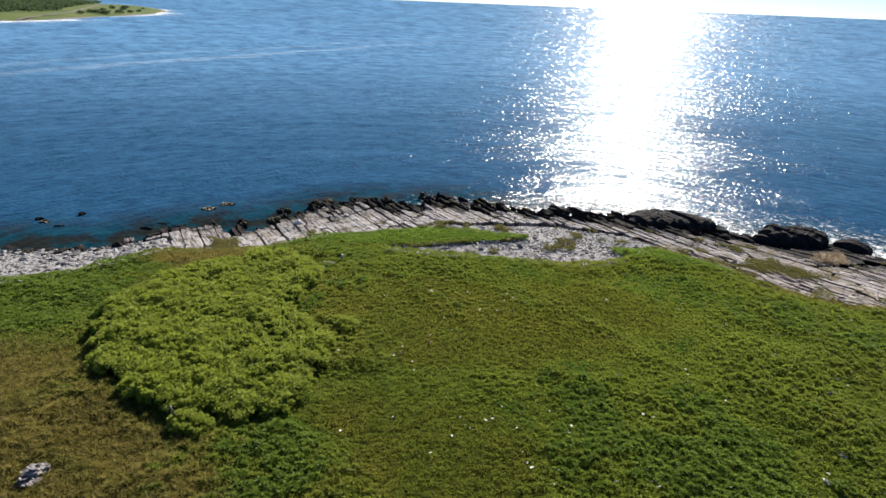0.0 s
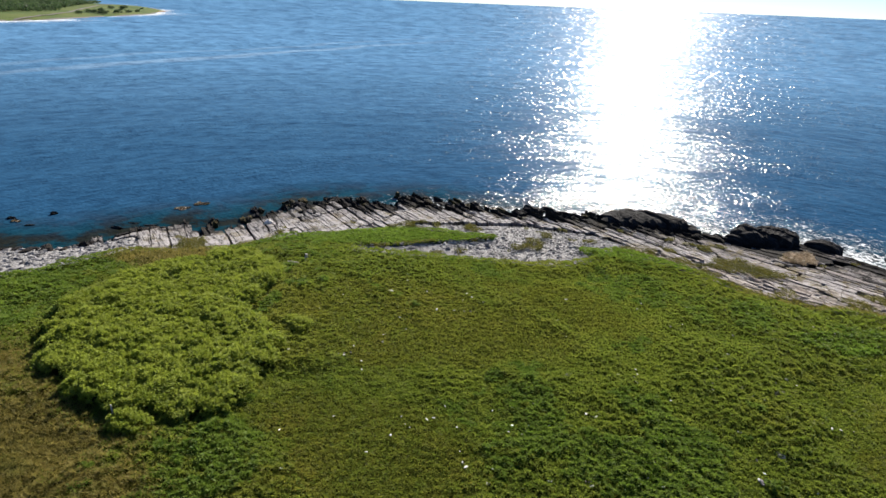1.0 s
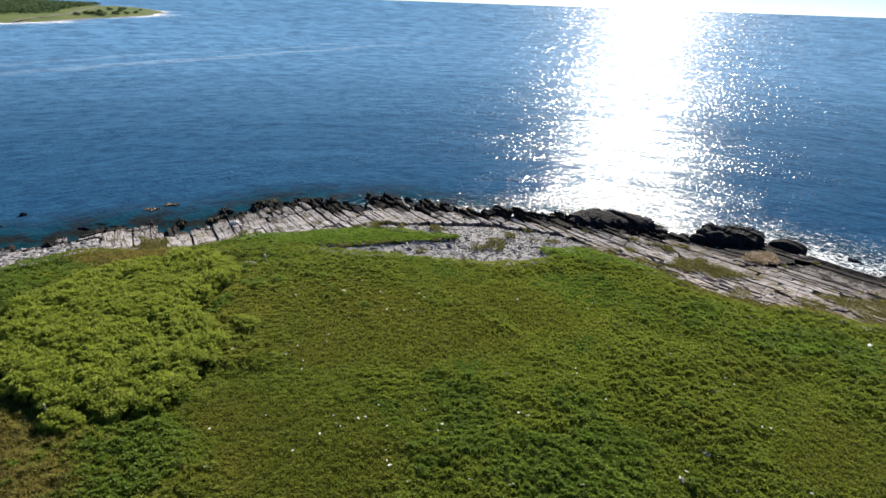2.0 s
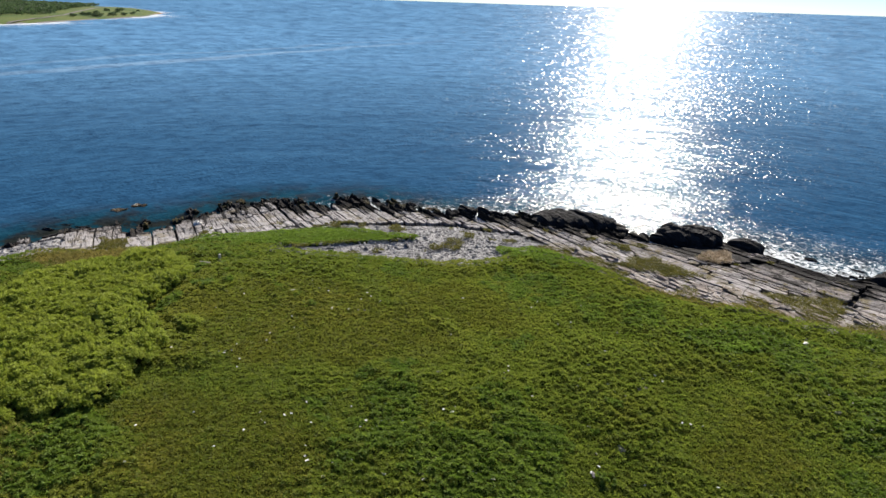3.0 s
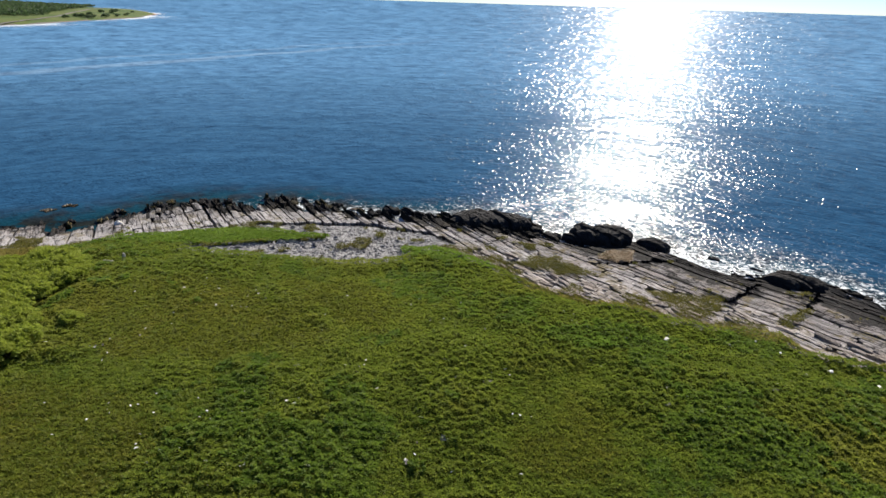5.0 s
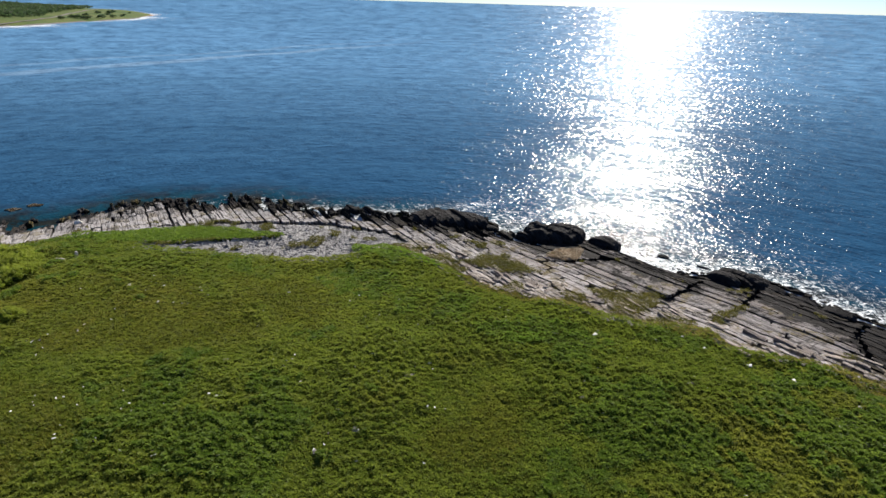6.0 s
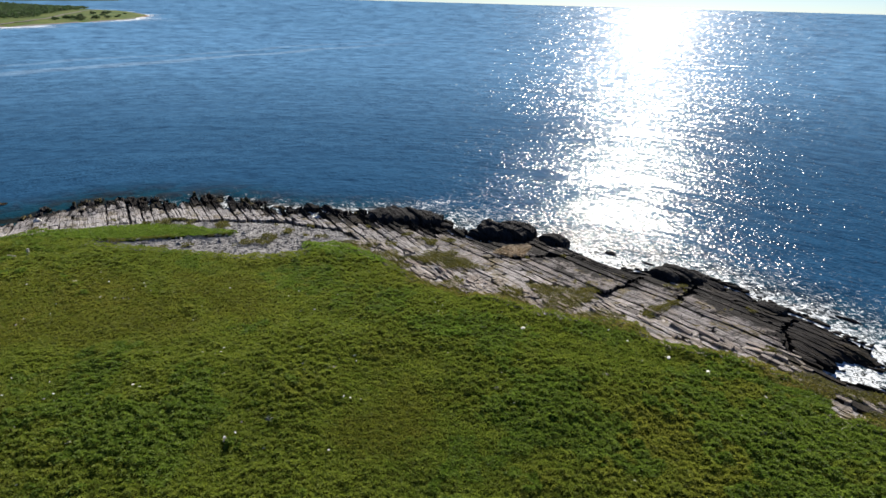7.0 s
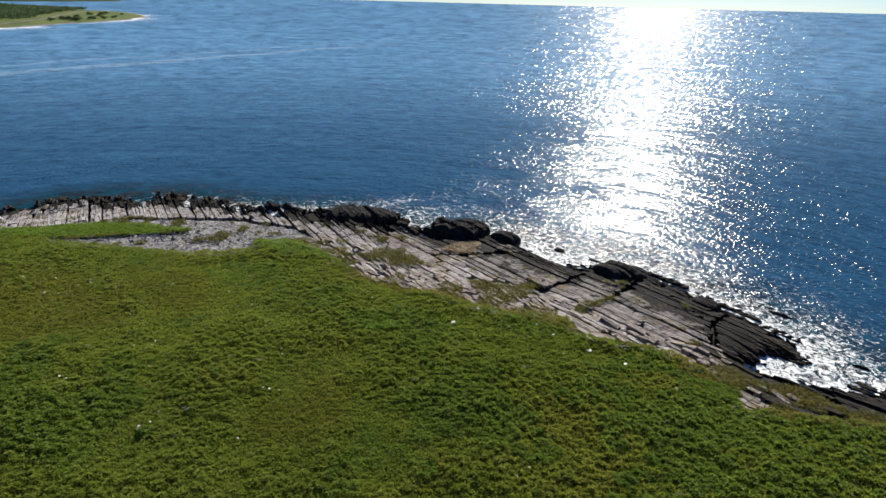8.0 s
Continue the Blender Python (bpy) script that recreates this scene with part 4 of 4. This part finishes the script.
def set_stone(x, y, size, white=True, flat=0.6, label="small pale stone standing in for a white speck in the meadow grass", group="pale stones in the meadow", lift=0.30):
    ob = new("stone", (STONES if white else GREYS)[srng.integers(4)])
    flat = 0.5 * flat if white else flat
    ob.matrix_world = pose(x, y, float(F_LAND(x, y)) + lift, srng.uniform(-12, 12), srng.uniform(-12, 12), srng.uniform(0, 360)) @ \
        Matrix.Diagonal((0.7 * size * srng.uniform(0.9, 1.4), 0.6 * size * srng.uniform(0.6, 0.9), 0.7 * size * flat, 1))
    return tagged(ob, label, "stone", group)


for x, y, size in ((30.2, 37.5, 1.1), (26.3, 30.8, 0.8), (44.3, 34.8, 0.8), (14.2, 39.7, 0.7), (54.0, 36.8, 0.7), (23.8, 28.4, 0.7), (12.8, 28.4, 0.6)):
    set_stone(x, y, size, False, 0.35, "flat grey stone showing in a hollow of the turf", "flat stones in hollows", 0.30)


# stones added in place of white specks taken for gulls on the grass
for x, y, size in ((-0.4, 53.9, 0.75), (4.1, 50.2, 0.45), (-8.3, 42.9, 0.5), (48.0, 44.8, 0.75), (18.3, 39.8, 0.28), (19.9, 39.9, 0.3), (19.5, 38.7, 0.3),
                   (10.7, 37.9, 0.32), (10.8, 36.0, 0.32), (14.4, 34.9, 0.4), (15.0, 34.6, 0.4), (15.3, 35.1, 0.35), (44.2, 34.8, 0.5), (56.5, 44.6, 0.4),
                   (34.5, 46.8, 0.4), (26.9, 47.8, 0.3), (58.1, 39.1, 0.5), (60.7, 39.7, 0.6), (26.7, 40.8, 0.4), (0.5, 32.6, 0.35), (31.9, 39.4, 0.45)):
    set_stone(x, y, size)
for x, y, size in ((57.8, 42.6, 0.6), (63.4, 37.4, 0.7), (67.9, 38.6, 0.7), (64.0, 29.3, 1.0), (72.3, 27.3, 0.8), (24.7, 33.0, 0.35), (28.8, 51.4, 0.35),
                   (26.5, 30.7, 0.6), (17.3, 28.0, 0.4), (12.9, 28.1, 0.5), (6.6, 28.3, 0.4), (10.4, 28.5, 0.4), (55.1, 36.1, 0.4), (29.2, 31.5, 0.3),
                   (76.7, 33.5, 1.1), (75.5, 32.4, 0.7), (76.0, 31.8, 0.6), (63.4, 31.3, 0.5), (70.5, 29.2, 0.6)):
    set_stone(x, y, size, white=size < 0.75, label="weathered pale stone half sunk in the grass")
for i in range(46):
    x, y = srng.uniform(40, 92), srng.uniform(22, 52)
    d = float(F_GRASS(x, y))
    if 0.2 < d < 9 and float(F_WATER(x, y)) > 2:
        set_stone(x, y, srng.uniform(0.2, 0.5), srng.random() < 0.5, label="pale stone strewn near the edge of the turf")

# chips strewn in place of the many tiny white specks
for i in range(85):
    x, y = srng.uniform(-8, 72), srng.uniform(24, 60)
    if float(F_GRASS(x, y)) > 1.5 and float(F_THICKET(x, y)) < -1:
        for j in range(1 + int(srng.random() < 0.25) * 2):
            set_stone(x + 0.5 * j * srng.normal(), y + 0.5 * j * srng.normal(), srng.uniform(0.14, 0.34), srng.random() < 0.8, label="small white stone chip standing in for a white speck in the meadow", lift=0.34)
for i in range(60):
    x, y = srng.uniform(30, 60), srng.uniform(46, 66)
    d = float(F_GRASS(x, y))
    if -3.2 < d < 0.1 and float(F_SHINGLE(x, y)) < -1:
        ob = set_stone(x, y, srng.uniform(0.4, 1.1), False, 0.5, "broken pale slate block at the turf edge", "broken blocks along the turf", 0.35)


M_BROKEN = rock_material("broken_slate", (0.17, 0.148, 0.132), (0.43, 0.385, 0.35), wet=False, rot=radians(53), moss=0.35, stain=(0.25, 0.195, 0.155), lines=0.6)


def broken_slab(x, y, long, wide, thick, turn):
    """A plate split from the ledge: uneven ends, chipped edges, tilted a little."""
    n = 4
    k = np.linspace(-0.5, 0.5, n) * long
    w = wide * srng.uniform(0.75, 1.05, n)
    uu = w[:, None] * np.array((-0.5, -0.42, 0.40, 0.5)) + srng.normal(0, 0.05 * wide, (n, 1))
    c, sn = math.cos(turn), math.sin(turn)
    kk = k[:, None] + srng.normal(0, 0.05 * wide, (n, 4))
    base = float(F_SHELF(x, y)) + 0.12
    z = base + thick + srng.normal(0, 0.07) * kk + srng.normal(0, 0.10) * uu + np.array((-0.05, 0, 0, -0.06))
    ob = new("flat_rock", block_mesh(x + kk * c - uu * sn, y + kk * sn + uu * c, z, base - 0.5, M_BROKEN))
    return tagged(ob, "pale broken slate slab lying along the turf edge", "rock", "broken slabs along the turf")


placed = []
while len(placed) < 210:
    x, y = srng.uniform(29, 77), srng.uniform(33, 68)
    d = float(F_GRASS(x, y))
    if not (-5.5 < d < 0.2 and float(F_WATER(x, y)) > 3.0 and float(F_SHINGLE(x, y)) < -0.8) or srng.random() > (1.0 if x < 60 else 0.25) * (1.0 if d > -3 else 0.45):
        continue
    if any(abs(x - a) + abs(y - b) < 0.75 for a, b in placed):
        continue
    placed.append((x, y))
    broken_slab(x, y, srng.uniform(0.7, 2.4), srng.uniform(0.35, 0.9), srng.uniform(0.02, 0.28), radians(-53 + srng.normal(0, 9)))

q = Mat("cairn_stone", 0.9, 0.1)
q.color(q.mix(q.rand(), (0.09, 0.084, 0.082), (0.27, 0.25, 0.235)))
q.bump(q.noise(9, 4), 0.5, 0.04)
M_PALE = q.m
# cairn of broken slabs
cairn = thing("stone_pile", "heap of broken grey slabs in the dry grass", "stone pile", at=(-24.6, 29.2, float(F_LAND(-24.6, 29.2))))
SLABS = [stone_mesh(i + 21, M_PALE) for i in range(4)]
for i in range(70):
    a, d = srng.uniform(0, 6.28), 0.8 * math.sqrt(srng.random())
    ob = child("slab", SLABS[i % 4], cairn)
    ob.matrix_basis = pose(d * math.cos(a) * 0.8, d * math.sin(a) * 1.15, 0.22 + 0.75 * (0.8 - d) * srng.uniform(0.4, 1.1), srng.uniform(-35, 35), srng.uniform(-35, 35), srng.uniform(0, 360)) @ \
        Matrix.Diagonal((srng.uniform(0.35, 0.75), srng.uniform(0.25, 0.45), srng.uniform(0.08, 0.18), 1))

q = Mat("driftwood", 0.85, 0.2)
q.color(q.mix(q.noise(3, 5, 0.7, q.mapping((6, 1, 1))), (0.28, 0.25, 0.20), (0.55, 0.51, 0.44)))
M_DRIFT = q.m


def log(name, label, a, b, r0, r1, mat=M_DRIFT, category="driftwood"):
    v, f = tube(a, b, r0, r1, 8)
    f = f + [tuple(range(7, -1, -1))[:4], tuple(range(16, 20))]
    bm = bmesh.new()
    vs = [bm.verts.new(p) for p in v]
    for q_ in f[:16]:
        bm.faces.new([vs[i] for i in q_])
    bm.faces.new(vs[7::-1]), bm.faces.new(vs[16:24])
    me = bpy.data.meshes.new(name)
    bm.to_mesh(me)
    bm.free()
    me.materials.append(mat)
    return tagged(new(name, me), label, category)


def ground_at(x, y, up=0.0):
    return (x, y, float(F_LAND(x, y)) + up)


log("driftwood_stump", "bleached upright driftwood stump in the grass", ground_at(-10.2, 61.4, -0.1), ground_at(-10.1, 61.6, 0.85), 0.22, 0.14)
log("driftwood_log", "short bleached driftwood log lying in grass", ground_at(-12.0, 60.6, 0.25), ground_at(-10.8, 60.4, 0.25), 0.16, 0.13)
log("driftwood_pole", "pale yellow driftwood pole lying on turf", ground_at(70.0, 29.6, 0.30), ground_at(71.4, 30.4, 0.30), 0.09, 0.06)
log("wooden_post", "thin weathered grey post beside the thicket", ground_at(-18.5, 34.4, -0.1), ground_at(-18.45, 34.4, 1.25), 0.06, 0.05, category="post")
log("driftwood_plank", "dark weathered plank lying in the grass", ground_at(61.8, 22.0, 0.26), ground_at(63.0, 21.8, 0.26), 0.10, 0.09, M_STEM)

# bleached float stranded on the ledges
fl = boulder("stranded_float", "white weathered float stranded on the ledges", (-17.6, 75.6, 1.15), (0.5, 0.35, 0.45), 20, 7, M_WHITE, 0.03, 3)
fl["category"] = "float"

# rocks and weed in the shallows
for x, y, a, b, c, t in ((-52.7, 78.2, 0.8, 0.5, 0.5, 0), (-48.2, 80.2, 0.6, 0.45, 0.7, 30), (-48.9, 75.8, 0.9, 0.4, 0.3, 10), (-36.2, 77.4, 1.2, 0.3, 0.2, -15),
                         (-37.5, 75.5, 1.4, 0.5, 0.4, -25), (-33.6, 76.6, 1.5, 0.35, 0.25, -10), (64.1, 68.9, 1.0, 0.6, 0.5, -30), (68.2, 65.6, 1.1, 0.35, 0.3, -40),
                         (86.0, 50.8, 1.8, 0.5, 0.4, -45), (88.2, 40.4, 1.0, 0.5, 0.4, -40), (11.5, 88.6, 0.9, 0.6, 0.5, -50), (22.5, 85.6, 1.0, 0.4, 0.4, -50),
                         (-21.5, 83.4, 1.2, 0.8, 0.9, -60), (-17.4, 84.5, 1.2, 0.8, 1.0, -60), (1.0, 90.5, 1.6, 0.6, 0.8, -60), (5.5, 90.0, 1.8, 0.6, 0.8, -60)):
    boulder("sea_rock", "small black rock breaking the shallow water", (x, y, -0.05), (0.75 * a, 0.65 * b, 0.6 * c), t, int(a * 10 + y), M_BLACK, 0.3, 4)


# jagged black tips along the western waterline
tips, k = 0, 0
while tips < 64 and k < 4000:
    k += 1
    x, y = srng.uniform(-26, 46), srng.uniform(72, 93)
    if -2.4 < float(F_WATER(x, y)) < 0.8:
        a = srng.uniform(0.5, 1.4)
        fin_rock("jagged weed-grown rock tip at the waterline", (x, y, -0.05), (1.15 * a, 0.55 * a, srng.uniform(0.35, 0.85)), srng.uniform(-75, -45), 400 + tips, (M_TIDE, M_KELP, M_BLACK)[tips % 3], srng.uniform(-68, -52), 0.32, 0.6, "rock tips along the waterline")
        tips += 1


def weed(x, y, wide, seed):
    r = np.random.default_rng(seed)
    cs = [(x + r.normal(0, wide * 0.4), y + r.normal(0, wide * 0.3), 0.05) for i in range(8)]
    v, f = leaf_cloud(cs, [wide * 0.3] * 8, 70, 0.5, 0.10, seed, 0.5)
    v[:, 2] = np.clip(v[:, 2], -0.1, 0.16)
    return tagged(new("seaweed", mesh_from("seaweed", v, f, [M_WEED])), "orange-brown seaweed floating at the surface", "seaweed", "seaweed in the shallows")


for i, (x, y, w) in enumerate(((-30.2, 85.8, 1.0), (-29.3, 86.1, 0.8), (-32.0, 83.6, 0.8), (-51.5, 77.2, 0.6), (3.5, 88.8, 0.8), (14.0, 86.5, 0.9), (-18, 80.5, 0.7))):
    weed(x, y, w, 300 + i)


# ---------------------------------------------------------------- headland and far shore
def coast(name, label, outline, step, high, seed, mats, pick, ramp=0.22):
    p = np.array(outline, float)
    lo, hi = p.min(0) - 2 * step, p.max(0) + 2 * step
    nx, ny = int((hi[0] - lo[0]) / step) + 1, int((hi[1] - lo[1]) / step) + 1
    x, y = np.meshgrid(lo[0] + step * np.arange(nx), lo[1] + step * np.arange(ny), indexing="ij")
    d = signed(outline, x + 5 * vnoise(x, y, 40, seed), y + 5 * vnoise(x, y, 40, seed + 5))
    z = np.where(d > 0, high * (1 - np.exp(-d * ramp / high)) * (0.85 + 0.3 * vnoise(x, y, 120, seed + 9)), np.maximum(d * 0.15, -3))
    f = grid_faces(nx, ny)
    v = np.stack([x, y, z], -1).reshape(-1, 3)
    c = v[f].mean(1)
    keep = c[:, 2] > -2.5
    ob = new(name, mesh_from(name, v, f[keep], mats, pick(c[keep, 0], c[keep, 1], d.reshape(-1)[f[keep]].mean(1)), True))
    tagged(ob, label, "land", kind="structure")
    return lambda px, py: z[int((px - lo[0]) / step), int((py - lo[1]) / step)]


q = Mat("headland_turf", 0.95, 0.1)
q.color(q.mix(q.step(q.noise(0.02, 5, 0.6), 0.35, 0.65), (0.050, 0.085, 0.018), (0.095, 0.115, 0.028)))
q.bump(q.noise(0.5, 4), 0.6, 1.0)
M_TURF = q.m
q = Mat("headland_beach", 0.95, 0.1)
q.color(q.mix(q.noise(0.08, 4), (0.11, 0.10, 0.09), (0.19, 0.175, 0.155)))
M_BEACH = q.m
q = Mat("red_bank", 0.95, 0.1)
q.color(q.mix(q.noise(0.1, 4), (0.20, 0.10, 0.06), (0.32, 0.19, 0.13)))
M_BANK = q.m
land_at = coast("backdrop_headland", "low grassy headland with a beach and woods", HEADLAND, 6.0, 5.0, 500, [M_TURF, M_BEACH, M_BANK],
      lambda x, y, d: np.where(d < 2.5, np.where(y > 800, 2, 1), 0))
coast("backdrop_far_shore", "dark wooded shore across the bay", FARSHORE, 30.0, 22.0, 520, [M_HAZY_WOOD], lambda x, y, d: np.zeros(len(x)), 0.4)

# track across the headland
tr = np.array([(-324, 522), (-334, 592), (-348, 650), (-366, 700), (-395, 780), (-428, 874), (-452, 990)], float)
tr = np.stack([np.interp(np.arange(0, 6.01, 0.1), np.arange(7), tr[:, i]) for i in (0, 1)], 1)
tv, tf = [], []
for i, (x, y) in enumerate(tr):
    for dx in (-2.2, 2.2):
        tv.append((x + dx, y, land_at(x, y) + 0.15))
for i in range(len(tr) - 1):
    tf.append((2 * i, 2 * i + 1, 2 * i + 3, 2 * i + 2))
tagged(new("road", mesh_from("road", tv, tf, [M_BEACH])), "pale gravel track along the headland", "road", kind="structure")


def far_tree(name, seed, high, wide, label):
    r = np.random.default_rng(seed)
    ob = thing(name, label, "tree", "trees on the headland")
    v, f = tube((0, 0, -0.8), (0, 0, high * 0.6), 0.2, 0.1)
    child("trunk", mesh_from("trunk", v, f, [M_STEM]), ob)
    cs = [(r.normal(0, wide * 0.35), r.normal(0, wide * 0.35), high * r.uniform(0.1, 0.75)) for i in range(9)]
    v, f = leaf_cloud(cs, [wide * 0.33] * 9, 46, 0.9, 0.6, seed + 3)
    child("crown", mesh_from("crown", v, f, [M_HAZY_WOOD]), ob)
    return ob


first = far_tree("tree", 700, 3.2, 5.5, "dark green bushy tree on the grassy headland")
for n, (x, y, sc) in enumerate(((-337, 668, 1.0), (-331, 666, 1.0), (-325, 665, 0.9), (-322, 668, 1.1), (-321, 694, 1.2), (-364, 802, 1.2), (-372, 790, 1.0), (-321, 722, 0.9),
                                (-323, 748, 0.7), (-345, 760, 0.8), (-350, 720, 0.9), (-343, 690, 0.7), (-336, 780, 0.6), (-357, 840, 0.6), (-380, 845, 0.9), (-333, 640, 0.9))):
    m = pose(x, y, land_at(x, y), 0, 0, 40 * n) @ Matrix.Scale(sc, 4)
    if n == 0:
        first.matrix_world = m
    else:
        copy_thing(first, m)

wr = np.random.default_rng(808)
wx, wy = wr.uniform(-680, -335, 9000), wr.uniform(540, 1120, 9000)
edge = np.interp(wy, [540, 590, 654, 762, 913, 1019, 1120], [-420, -362, -366, -405, -460, -495, -640])
k = (wx < edge + 8 * vnoise(wx, wy, 30, 810)) & (signed(HEADLAND, wx, wy) > 15)
wx, wy = wx[k][:4000], wy[k][:4000]
cs = [(x, y, land_at(x, y) + h) for x, y, h in zip(wx, wy, wr.uniform(0.6, 2.2, len(wx)))]
v, f = leaf_cloud(cs, wr.uniform(1.8, 3.4, len(wx)), 22, 1.9, 1.4, 811)
tagged(new("wood", mesh_from("wood", v, f, [M_HAZY_WOOD])), "dark green wood covering the headland behind the track", "woodland", kind="stuff")
